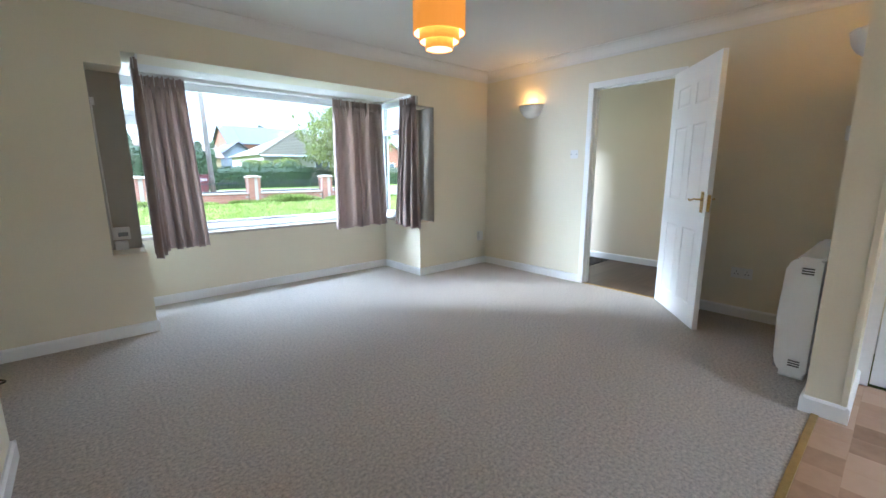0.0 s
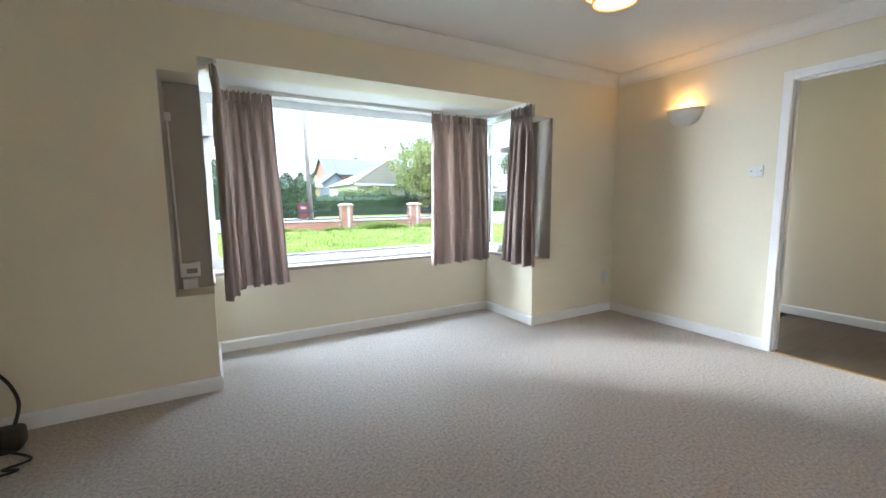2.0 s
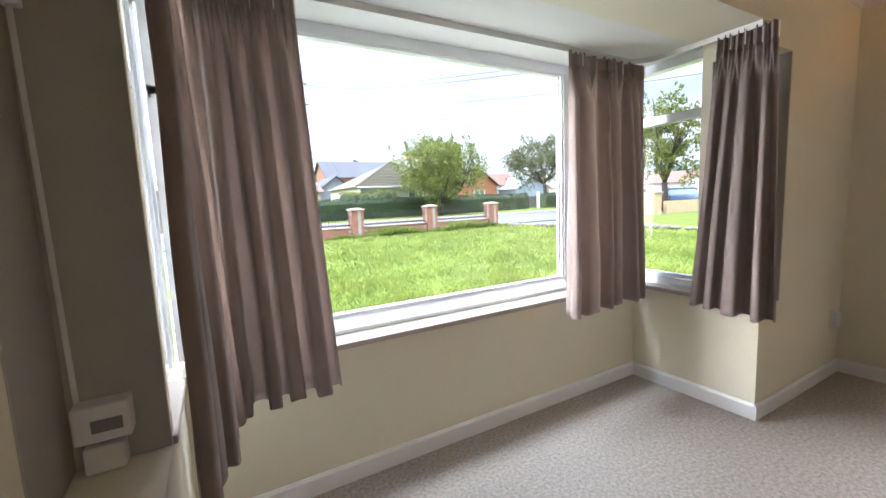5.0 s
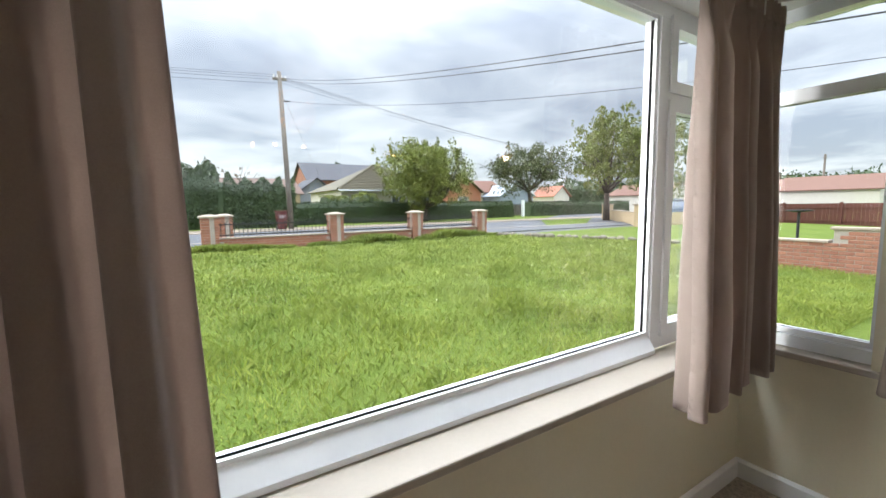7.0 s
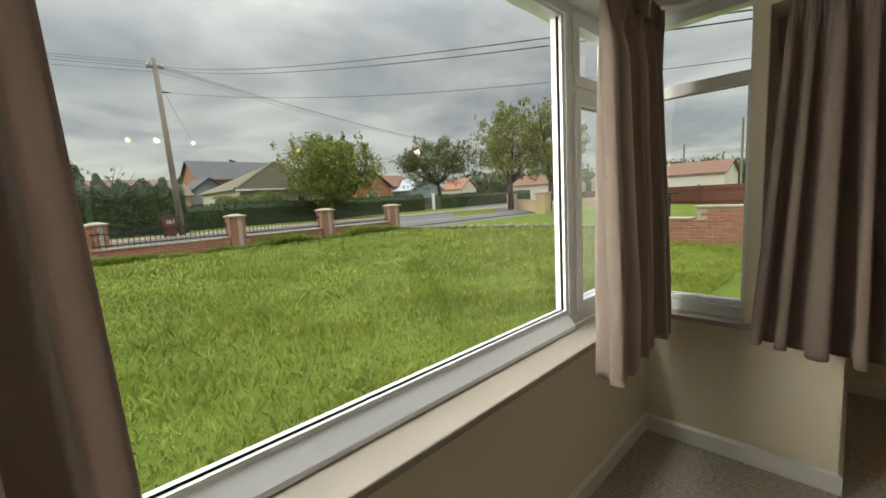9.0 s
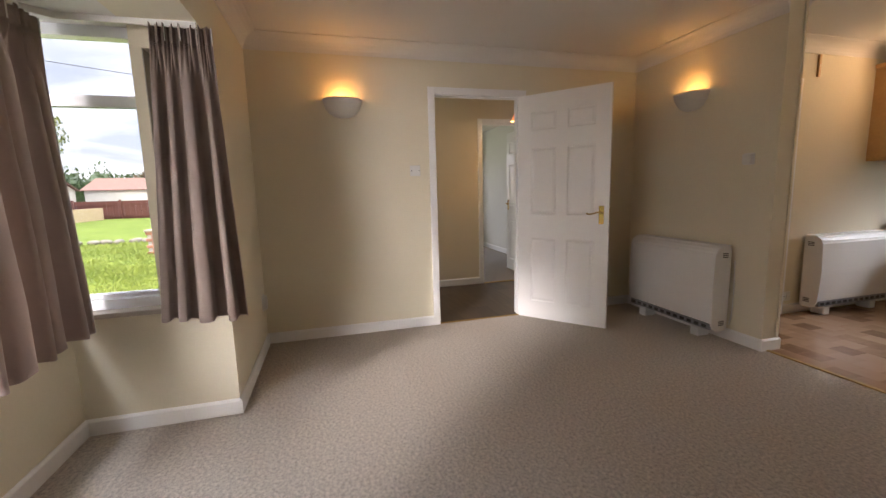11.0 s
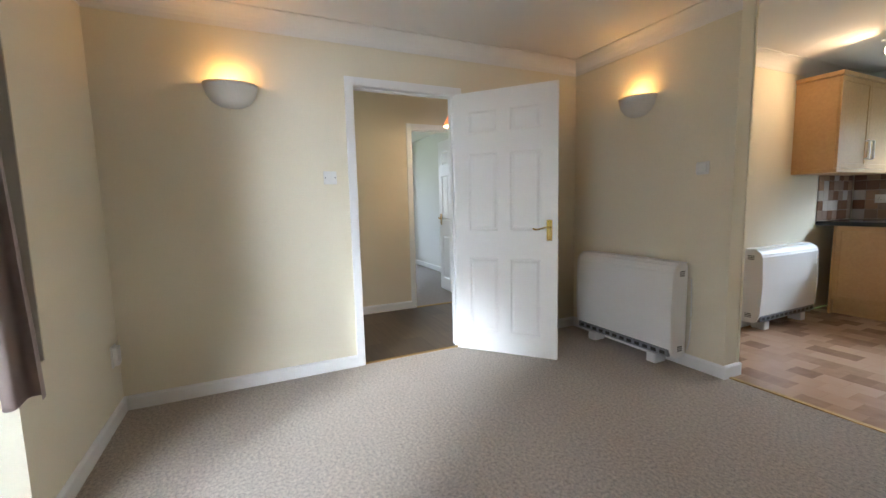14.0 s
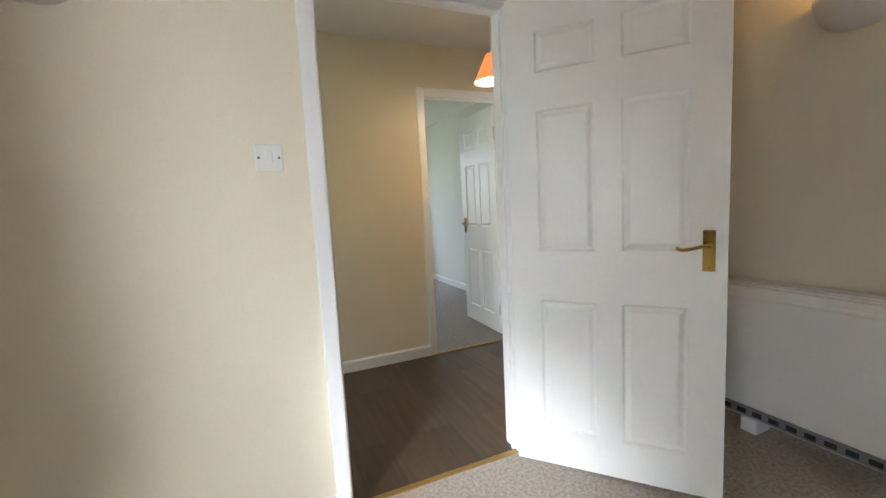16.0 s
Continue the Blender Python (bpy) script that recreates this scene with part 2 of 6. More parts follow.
def lathe(profile, seg=32, arc=2 * math.pi, close=True):
    """Turns (r, z) pairs about z."""
    bm = bmesh.new()
    n = seg if close else seg + 1
    rings = [[bm.verts.new((r * math.cos(arc * i / seg), r * math.sin(arc * i / seg), z)) for i in range(n)] for r, z in profile]
    for a, b in zip(rings, rings[1:]):
        for i in range(seg):
            j = (i + 1) % n
            bm.faces.new((a[i], a[j], b[j], b[i]))
    bmesh.ops.recalc_face_normals(bm, faces=bm.faces)
    return bm


def tube(points, r, seg=8):
    """A round cable through the points."""
    bm = bmesh.new()
    pts = [Vector(p) for p in points]
    rings = []
    for i, p in enumerate(pts):
        d = (pts[min(i + 1, len(pts) - 1)] - pts[max(i - 1, 0)]).normalized()
        q = d.to_track_quat("Z", "Y")
        rings.append([bm.verts.new(p + q @ Vector((r * math.cos(2 * math.pi * k / seg), r * math.sin(2 * math.pi * k / seg), 0))) for k in range(seg)])
    for a, b in zip(rings, rings[1:]):
        for k in range(seg):
            bm.faces.new((a[k], a[(k + 1) % seg], b[(k + 1) % seg], b[k]))
    bm.faces.new(rings[0][::-1])
    bm.faces.new(rings[-1])
    return bm


def curve_through(points, steps=6):
    """Points of a smooth line through the given ones."""
    p = [Vector(q) for q in points]
    p = [2 * p[0] - p[1], *p, 2 * p[-1] - p[-2]]
    out = []
    for a, b, c, d in zip(p, p[1:], p[2:], p[3:]):
        for k in range(steps):
            t = k / steps
            out.append(0.5 * (2 * b + (c - a) * t + (2 * a - 5 * b + 4 * c - d) * t * t + (3 * b - a - 3 * c + d) * t ** 3))
    out.append(p[-2])
    return out


def mesh_of(name, bm, material, smooth=False):
    me = bpy.data.meshes.new(name)
    bm.normal_update()
    bm.to_mesh(me)
    bm.free()
    me.materials.append(material)
    if smooth:
        for f in me.polygons:
            f.use_smooth = True
    return me


def part(name, bm, material, parent=None, label="", smooth=False):
    """Links a bmesh as one mesh object, under a thing or a part."""
    ob = new(name, mesh_of(name, bm, material, smooth))
    if parent:
        ob.parent = parent
    if label:
        ob["label"] = label
    return ob


def structure(name, bm, material, label="", smooth=False, category="structure"):
    return tagged(part(name, bm, material, None, label, smooth), category=category, kind="structure")


def empty(name, label, category, m=None, group=""):
    ob = new(name)
    if m is not None:
        ob.matrix_world = m
    return tagged(ob, label, category, group)


# ---- plan: the window wall at y 4.40, the door wall at x 4.40 ----
WIN, DOORW, LEFT, BACK = 4.40, 4.40, -0.45, -2.20
BAY0, BAY1, BAYY = 0.74, 3.30, 5.12
CEIL, COVE = 2.375, 2.27
SILL = 0.64
VE = 0.89         # the carpet edge
KX = 3.62          # the kitchen's side wall
PIER_X, PIER_Y0, PIER_Y1 = 3.035, 0.79, 0.94
HALLX = 5.80
D0, D1, DH = 2.165, 2.95, 2.0   # the doorway

structure("floor", boxes((LEFT, DOORW, VE, WIN, -0.06, 0), (BAY0, BAY1, WIN, BAYY, -0.06, 0)), CARPET, "taupe twist pile carpet, slightly worn")
structure("floor_kitchen", boxes((LEFT, KX, BACK, VE, -0.06, -0.003)), VINYL, "tan patterned vinyl sheet floor")
structure("floor_hall", boxes((DOORW, HALLX, -0.5, 4.6, -0.06, -0.002)), HALL_FLOOR, "dark oak plank vinyl floor")
structure("floor_bedroom", boxes((HALLX, 9.2, 0.7, 4.6, -0.06, 0.0)), FAR_CARPET, "plain grey carpet")
structure("trim_threshold", soft_box(LEFT, PIER_X, VE - 0.015, VE + 0.015, -0.004, 0.006, 0.002), BRASS_STRIP, "brass carpet edge strip")
structure("trim_threshold_hall", soft_box(DOORW + 0.0, DOORW + 0.03, D0, D1, -0.004, 0.005, 0.002), BRASS_STRIP, "brass carpet edge strip")
structure("trim_threshold_bedroom", soft_box(HALLX - 0.02, HALLX + 0.02, 1.28, 1.99, -0.004, 0.006, 0.002), BRASS_STRIP, "brass carpet edge strip")

structure("ceiling", boxes((LEFT - 0.2, 9.3, BACK - 0.25, WIN + 0.3, CEIL, CEIL + 0.12)), CEILING, "smooth white painted ceiling")
POCKET0, POCKET1 = (0.54, BAY0), (BAY1, 3.52)
PZ0, PZ1, PY = 0.614, 1.905, 4.67
HEAD = 2.005
structure("wall_north", boxes(
    (LEFT, POCKET0[0], WIN, 4.72, 0, CEIL), (POCKET1[1], DOORW + 0.1, WIN, 4.72, 0, CEIL),
    (POCKET0[0], BAY0, WIN, 4.72, 0, PZ0), (POCKET0[0], BAY0, WIN, 4.72, PZ1, CEIL), (POCKET0[0], BAY0, PY, 4.72, PZ0, PZ1),
    (BAY1, POCKET1[1], WIN, 4.72, 0, PZ0), (BAY1, POCKET1[1], WIN, 4.72, PZ1, CEIL), (BAY1, POCKET1[1], PY, 4.72, PZ0, PZ1),
    (BAY0, BAY1, WIN, 4.72, HEAD, CEIL)), CREAM, "cream painted plaster wall round a square bay")
# thin linings on each recess's back and outer side, darker than the cream wall
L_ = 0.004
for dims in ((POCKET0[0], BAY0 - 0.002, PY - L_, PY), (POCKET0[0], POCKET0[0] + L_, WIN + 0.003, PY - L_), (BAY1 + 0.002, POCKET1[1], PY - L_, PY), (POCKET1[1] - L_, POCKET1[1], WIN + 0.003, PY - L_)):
    structure("wall_pocket", boxes((*dims, PZ0, PZ1)), POCKET_GREY, "taupe grey recess lining beside the bay")
structure("wall_bay", boxes(
    (BAY0 - 0.2, BAY0, 4.72, BAYY + 0.25, -0.3, SILL - 0.03), (BAY1, BAY1 + 0.2, 4.72, BAYY + 0.25, -0.3, SILL - 0.03),
    (BAY0, BAY1, BAYY, BAYY + 0.25, -0.3, SILL - 0.03)), CREAM, "cream painted low bay wall")
structure("ceiling_bay", boxes((BAY0 - 0.25, BAY1 + 0.25, 4.72, BAYY + 0.3, HEAD, HEAD + 0.35)), CEILING, "white bay soffit")
structure("wall_east", boxes(
    (DOORW, DOORW + 0.1, 0.8, D0 - 0.03, 0, CEIL), (DOORW, DOORW + 0.1, D1 + 0.03, WIN, 0, CEIL),
    (DOORW, DOORW + 0.1, D0 - 0.03, D1 + 0.03, DH + 0.03, CEIL)), CREAM, "cream painted plaster wall")
structure("wall_partition", boxes((PIER_X, DOORW, PIER_Y0, PIER_Y1, 0, CEIL)), CREAM, "cream painted partition end wall")
structure("wall_kitchen_side", boxes((KX, KX + 0.1, BACK, -0.02, 0, CEIL), (KX, KX + 0.1, 0.74, PIER_Y0, 0, CEIL),
                                     (KX, KX + 0.1, -0.02, 0.74, 2.02, CEIL)), CREAM, "cream painted kitchen wall")
KW0, KW1, KWZ0, KWZ1 = 0.55, 3.16, 1.07, 2.12
structure("wall_kitchen_window", boxes((LEFT, KW0, BACK - 0.25, BACK, 0, CEIL), (KW1, KX + 0.1, BACK - 0.25, BACK, 0, CEIL),
                                       (KW0, KW1, BACK - 0.25, BACK, 0, KWZ0), (KW0, KW1, BACK - 0.25, BACK, KWZ1, CEIL)), CREAM, "cream painted kitchen wall")
structure("wall_west", boxes((LEFT - 0.2, LEFT, BACK - 0.25, 4.72, 0, CEIL)), CREAM, "cream painted wall")
structure("wall_chimney_breast", boxes((LEFT, 0.075, 1.75, 3.065, 0, CEIL)), CREAM, "cream painted chimney breast")
HD0, HD1 = 1.28, 1.99
structure("wall_hall", boxes((HALLX, HALLX + 0.1, -0.5, HD0 - 0.03, 0, CEIL), (HALLX, HALLX + 0.1, HD1 + 0.03, 4.6, 0, CEIL),
                             (HALLX, HALLX + 0.1, HD0 - 0.03, HD1 + 0.03, 2.03, CEIL)), HALL_CREAM, "cream painted hall wall")
structure("wall_hall_ends", boxes((DOORW + 0.1, 4.75, 4.6, 4.72, 0, CEIL), (5.25, HALLX, 4.6, 4.72, 0, CEIL), (4.75, 5.25, 4.6, 4.72, 0, 0.5), (4.75, 5.25, 4.6, 4.72, 2.0, CEIL), (KX + 0.1, HALLX + 0.1, -0.62, -0.5, 0, CEIL),
                                  (DOORW, DOORW + 0.1, -0.5, 0.79, 0, CEIL)), HALL_CREAM, "cream painted hall end wall")
structure("wall_bedroom", boxes((HALLX + 0.1, 9.2, 0.6, 0.7, 0, CEIL), (9.2, 9.3, 0.6, 4.6, 0, 0.9), (9.2, 9.3, 0.6, 1.2, 0.9, CEIL), (9.2, 9.3, 3.6, 4.6, 0.9, CEIL),
                                (9.2, 9.3, 1.2, 3.6, 2.1, CEIL), (HALLX + 0.1, 9.2, 4.5, 4.6, 0, CEIL)), PALE_BLUE, "pale cool painted bedroom wall")


# skirting, coving and architraves
def skirting(a, b, side, height=0.085):
    """A chamfered board along a wall from a to b; side: the way into the room."""
    a, b, s = Vector((*a, 0)), Vector((*b, 0)), Vector((*side, 0))
    prof = [(0, 0), (0.016, 0), (0.016, height - 0.012), (0.007, height), (0, height)]
    bm = bmesh.new()
    ends = [[bm.verts.new(e + s * p[0] + Vector((0, 0, p[1]))) for p in prof] for e in (a, b)]
    for i in range(5):
        j = (i + 1) % 5
        bm.faces.new((ends[0][i], ends[0][j], ends[1][j], ends[1][i]))
    bm.faces.new(ends[0]), bm.faces.new(ends[1])
    bmesh.ops.recalc_face_normals(bm, faces=bm.faces)
    return bm


def coving(a, b, side, r=0.105):
    """A concave cove along a wall from a to b."""
    a, b, s = Vector((*a, 0)), Vector((*b, 0)), Vector((*side, 0))
    prof = [(0.0, CEIL), (0.0, CEIL - r), (0.006, CEIL - r)]
    for k in range(7):
        t = math.pi / 2 * k / 6
        prof.append((0.006 + r * (1 - math.cos(t)) * 0.94, CEIL - r + 0.004 + (r - 0.010) * math.sin(t)))
    prof += [(r, CEIL - 0.006), (r, CEIL)]
    bm = bmesh.new()
    ends = [[bm.verts.new(e + s * p[0] + Vector((0, 0, p[1] - 0.001))) for p in prof] for e in (a, b)]
    n = len(prof)
    for i in range(n):
        j = (i + 1) % n
        bm.faces.new((ends[0][i], ends[0][j], ends[1][j], ends[1][i]))
    bm.faces.new(ends[0]), bm.faces.new(ends[1])
    bmesh.ops.recalc_face_normals(bm, faces=bm.faces)
    return bm


S = 0.016
for a, b, side in (((LEFT, WIN), (BAY0 + S, WIN), (0, -1)), ((BAY0, WIN), (BAY0, BAYY), (1, 0)), ((BAY0, BAYY), (BAY1, BAYY), (0, -1)),
                   ((BAY1, BAYY), (BAY1, WIN), (-1, 0)), ((BAY1 - S, WIN), (DOORW, WIN), (0, -1)), ((DOORW, WIN), (DOORW, D1 + 0.055), (-1, 0)),
                   ((DOORW, D0 - 0.055), (DOORW, PIER_Y1), (-1, 0)), ((DOORW, PIER_Y1), (PIER_X - S, PIER_Y1), (0, 1)),
                   ((PIER_X, PIER_Y1), (PIER_X, PIER_Y0), (-1, 0)), ((PIER_X - S, PIER_Y0), (KX, PIER_Y0), (0, -1)),
                   ((KX, -0.08), (KX, BACK + 0.7), (-1, 0)), ((0.075, 1.75), (0.075, 3.065), (1, 0)), ((LEFT, 3.065), (0.075 + S, 3.065), (0, 1)),
                   ((LEFT, 3.065), (LEFT, WIN), (1, 0)), ((LEFT, BACK), (LEFT, 1.75), (1, 0)),
                   ((HALLX, 4.6), (HALLX, HD1 + 0.055), (-1, 0)), ((HALLX, HD0 - 0.055), (HALLX, -0.5), (-1, 0)), ((HALLX + 0.1, 0.7), (9.2, 0.7), (0, 1)),
                   ((9.2, 0.7), (9.2, 4.5), (-1, 0))):
    structure("baseboard", skirting(a, b, side), GLOSS, "white gloss skirting board", category="baseboard")
for a, b, side in (((LEFT, WIN), (DOORW, WIN), (0, -1)), ((DOORW, WIN), (DOORW, PIER_Y1), (-1, 0)), ((DOORW, PIER_Y1), (PIER_X, PIER_Y1), (0, 1)),
                   ((KX, PIER_Y0), (KX, BACK), (-1, 0)), ((KX, BACK), (LEFT, BACK), (0, 1)), ((LEFT, BACK), (LEFT, 1.75), (1, 0)),
                   ((0.075, 1.75), (0.075, 3.065), (1, 0)), ((LEFT, 3.065), (LEFT, WIN), (1, 0)), ((PIER_X, PIER_Y0), (KX, PIER_Y0), (0, -1))):
    structure("trim_coving", coving(a, b, side), CEILING, "white plaster coving", smooth=False, category="coving")
structure("trim_pier_bead", soft_box(PIER_X - 0.006, PIER_X, PIER_Y0 - 0.004, PIER_Y0 + 0.02, 0.085, CEIL - 0.001, 0.002), CREAM, "cream corner bead")


def architrave(name, plane, y0, y1, h, into, w=0.058, t=0.016, depth=0.10):
    """Lining and facings round an opening in a wall of constant x."""
    x0, x1 = sorted((plane, plane + into * t))
    bm = boxes((x0, x1, y0 - w, y0, 0, h + w), (x0, x1, y1, y1 + w, 0, h + w), (x0, x1, y0, y1, h, h + w))
    bmesh.ops.bevel(bm, geom=[e for e in bm.edges if abs(e.verts[0].co.x - e.verts[1].co.x) < 1e-5 and abs(e.verts[0].co.x - (plane + into * t)) < 1e-5],
                    offset=0.004, segments=2, affect="EDGES")
    return structure(name, bm, GLOSS, "white gloss door architrave", category="door frame")


def lining(name, x0, x1, y0, y1, h):
    return structure(name, boxes((x0, x1, y0 - 0.03, y0 - 0.001, 0, h + 0.03), (x0, x1, y1 + 0.001, y1 + 0.03, 0, h + 0.03), (x0, x1, y0 - 0.001, y1 + 0.001, h + 0.001, h + 0.03),
                                 (x0 + 0.04, x0 + 0.055, y0 - 0.001, y0 + 0.011, 0, h), (x0 + 0.04, x0 + 0.055, y1 - 0.011, y1 + 0.001, 0, h), (x0 + 0.04, x0 + 0.055, y0 + 0.011, y1 - 0.011, h - 0.011, h + 0.001)),
                     GLOSS, "white gloss door lining", category="door frame")


architrave("trim_doorway", DOORW, D0, D1, DH, -1)
architrave("trim_doorway_hall", DOORW + 0.1, D0, D1, DH, 1)
lining("trim_lining", DOORW - 0.001, DOORW + 0.101, D0, D1, DH)
architrave("trim_bedroom_doorway", HALLX, HD0, HD1, 2.0, -1)
lining("trim_bedroom_lining", HALLX - 0.001, HALLX + 0.101, HD0, HD1, 2.0)
architrave("trim_kitchen_doorway", KX, -0.02, 0.74, 2.0, -1)


# ---- doors ----
PANELS_Z = ((0.16, 0.74), (0.95, 1.53), (1.68, 1.84))


def panel_leaf(w, h, t):
    """A moulded six-panel leaf, hinge at x 0, thickness about y 0."""
    bm = bmesh.new()
    xs = [0, 0.115 * w / 0.762, 0.335 * w / 0.762, 0.427 * w / 0.762, 0.647 * w / 0.762, w]
    zs = [0] + [z for pr in PANELS_Z for z in pr] + [h]
    for side in (-1, 1):
        g = [[bm.verts.new((x, side * t / 2, z)) for x in xs] for z in zs]
        picked = []
        for i in range(len(zs) - 1):
            for j in range(len(xs) - 1):
                q = (g[i][j], g[i][j + 1], g[i + 1][j + 1], g[i + 1][j])
                f = bm.faces.new(q if side < 0 else q[::-1])
                if i % 2 == 1 and j in (1, 3):
                    picked.append(f)
        bm.normal_update()
        bmesh.ops.inset_individual(bm, faces=picked, thickness=0.012, depth=-0.007)
        bmesh.ops.inset_individual(bm, faces=picked, thickness=0.010, depth=0.0)
        bmesh.ops.inset_individual(bm, faces=picked, thickness=0.022, depth=0.005)
    rim = [e for e in bm.edges if e.is_boundary]
    bmesh.ops.bridge_loops(bm, edges=rim)
    bmesh.ops.recalc_face_normals(bm, faces=bm.faces)
    return bm


def lever(parent, w, t, side, z=0.955):
    """A lever handle on its backplate, on one side of a leaf."""
    s = side
    y = s * t / 2
    plate = part("handle_plate", soft_box(w - 0.078, w - 0.038, min(y, y + s * 0.006), max(y, y + s * 0.006), z - 0.075, z + 0.075, 0.002), BRASS, parent, "polished brass backplate")
    bm = tube(curve_through([(w - 0.058, y, z + 0.02), (w - 0.058, y + s * 0.042, z + 0.021), (w - 0.075, y + s * 0.05, z + 0.024), (w - 0.11, y + s * 0.05, z + 0.014),
                             (w - 0.145, y + s * 0.05, z + 0.008), (w - 0.165, y + s * 0.05, z + 0.016)], 4), 0.0062, 10)
    cyl(bm, (w - 0.058, y, z + 0.02), (w - 0.058, y + s * 0.018, z + 0.02), 0.012, 0.009, 14)
    for dz in (-0.062, 0.062):
        cyl(bm, (w - 0.058, y + s * 0.005, z + dz), (w - 0.058, y + s * 0.0075, z + dz), 0.004, seg=8)
    part("lever", bm, BRASS, plate, smooth=True)


def door(name, m, w=0.762, h=1.985, t=0.036, label="", hinges=True):
    ob = empty(name, label, "door", m)
    ob["kind"] = "structure"
    part("leaf", panel_leaf(w, h, t), GLOSS, ob)
    for s in (-1, 1):
        lever(ob, w, t, s)
    part("latch_plate", soft_box(w, w + 0.002, -0.012, 0.012, 0.89, 1.01, 0.0008), BRASS, ob)
    if hinges:
        for z in (0.22, 1.75):
            part("hinge", rod(((-0.004, t / 2 + 0.004, z - 0.05), (-0.004, t / 2 + 0.004, z + 0.05), 0.006)), STEEL, ob)
    return ob


door("door_1", pose(DOORW - 0.022, D0 + 0.012, 0.012, 0, 0, -139.6), w=0.785, label="white six-panel door standing wide open into the room")
door("door_2", pose(HALLX + 0.115, HD0 + 0.02, 0.012, 0, 0, -2), w=0.70, label="white six-panel bedroom door standing open")
door("door_3", pose(KX + 0.03, 0.735, 0.008, 0, 0, -90), w=0.75, h=1.98, label="white six-panel kitchen cupboard door, shut", hinges=True)

# ---- bay windows ----
def bar_frame(bm, u0, u1, z0, z1, w, place):
    """Four bars of width w; place turns (u range, z range) into a box."""
    for a in ((u0, u1, z0, z0 + w), (u0, u1, z1 - w, z1), (u0, u0 + w, z0 + w, z1 - w), (u1 - w, u1, z0 + w, z1 - w)):
        place(bm, *a)


def window_unit(name, label, place, lights, z0, z1, glass=None):
    """A upvc window: an outer frame, and lights (u0, u1, z0, z1, opening) with beads, seals and panes. place(bm, u0, u1, z0, z1, d0, d1)."""
    ob = empty(name, label, "window")
    ob["kind"] = "structure"
    u0, u1 = lights[0][0] - 0.055, lights[-1][1] + 0.055
    bm = bmesh.new()
    bar_frame(bm, u0, u1, z0, z1, 0.05, lambda b, *r: place(b, *r, 0.0, 0.07))
    part("window_frame", bm, UPVC, ob)
    for a, b, c, d, opening in lights:
        bm = bmesh.new()
        w = 0.045 if opening else 0.022
        e = w - 0.003
        bar_frame(bm, a - e, b + e, c - e, d + e, w, lambda q, *r: place(q, *r, -0.012 if opening else 0.006, 0.05))
        sash = part("sash" if opening else "glazing_bead", bm, UPVC, ob)
        bm = bmesh.new()
        bar_frame(bm, a - 0.004, b + 0.004, c - 0.004, d + 0.004, 0.007, lambda q, *r: place(q, *r, 0.018, 0.034))
        part("seal", bm, SEAL, sash)
        bm = bmesh.new()
        place(bm, a, b, c, d, 0.024, 0.030)
        p = part("pane", bm, glass or GLASS, sash)
        p.visible_shadow = False
    return ob


FY = 5.272       # inner face of the front frame
PZB, PZT, TRZ = 0.715, 1.945, 1.66


def front(bm, u0, u1, z0, z1, d0, d1):
    box(bm, u0, u1, FY + d0, FY + d1, z0, z1)


def side_r(bm, u0, u1, z0, z1, d0, d1):
    box(bm, BAY1 + 0.04 + d0, BAY1 + 0.04 + d1, u0, u1, z0, z1)


def side_l(bm, u0, u1, z0, z1, d0, d1):
    box(bm, BAY0 - 0.04 - d1, BAY0 - 0.04 - d0, u0, u1, z0, z1)


MAIN0, MAIN1 = 1.14, 2.805
w1 = window_unit("window_1", "wide white upvc bay window looking onto the lawn", front,
                 [(0.78, 1.035, PZB, TRZ - 0.05, True), (MAIN0, MAIN1, PZB, PZT, False), (2.925, 3.26, PZB + 0.02, TRZ - 0.05, True)], SILL, HEAD)
for a, b in ((0.78, 1.035), (2.925, 3.26)):
    bm = bmesh.new()
    bar_frame(bm, a - 0.042, b + 0.042, TRZ + 0.02, PZT + 0.025, 0.045, lambda q, *r: front(q, *r, -0.010, 0.05))
    top_light = part("top_light", bm, UPVC, w1)
    bm = bmesh.new()
    front(bm, a, b, TRZ + 0.06, PZT - 0.015, 0.024, 0.030)
    p = part("pane", bm, GLASS, top_light)
    p.visible_shadow = False
    part("transom", boxes((a - 0.05, b + 0.05, FY, FY + 0.07, TRZ - 0.02, TRZ + 0.03)), UPVC, w1)
# sloped inner beads that catch the sky
for a, b in ((MAIN0, MAIN1),):
    bm = bmesh.new()
    q = [(a - 0.01, FY + 0.016, PZB + 0.004), (b + 0.01, FY + 0.016, PZB + 0.004), (b + 0.01, FY - 0.030, SILL + 0.012), (a - 0.01, FY - 0.030, SILL + 0.012),
         (a - 0.01, FY + 0.016, SILL + 0.002), (b + 0.01, FY + 0.016, SILL + 0.002), (b + 0.01, FY - 0.030, SILL - 0.004), (a - 0.01, FY - 0.030, SILL - 0.004)]
    v = [bm.verts.new(c) for c in q]
    for f in ((0, 1, 2, 3), (4, 7, 6, 5), (0, 4, 5, 1), (3, 2, 6, 7), (0, 3, 7, 4), (1, 5, 6, 2)):
        bm.faces.new([v[k] for k in f])
    bmesh.ops.recalc_face_normals(bm, faces=bm.faces)
    part("sloped_bead", bm, UPVC, w1)
for x in (MAIN0 - 0.06, MAIN1 + 0.06):
    part("mullion", soft_box(x - 0.045, x + 0.045, FY - 0.002, FY + 0.07, SILL + 0.05, HEAD - 0.05, 0.003), UPVC, w1)
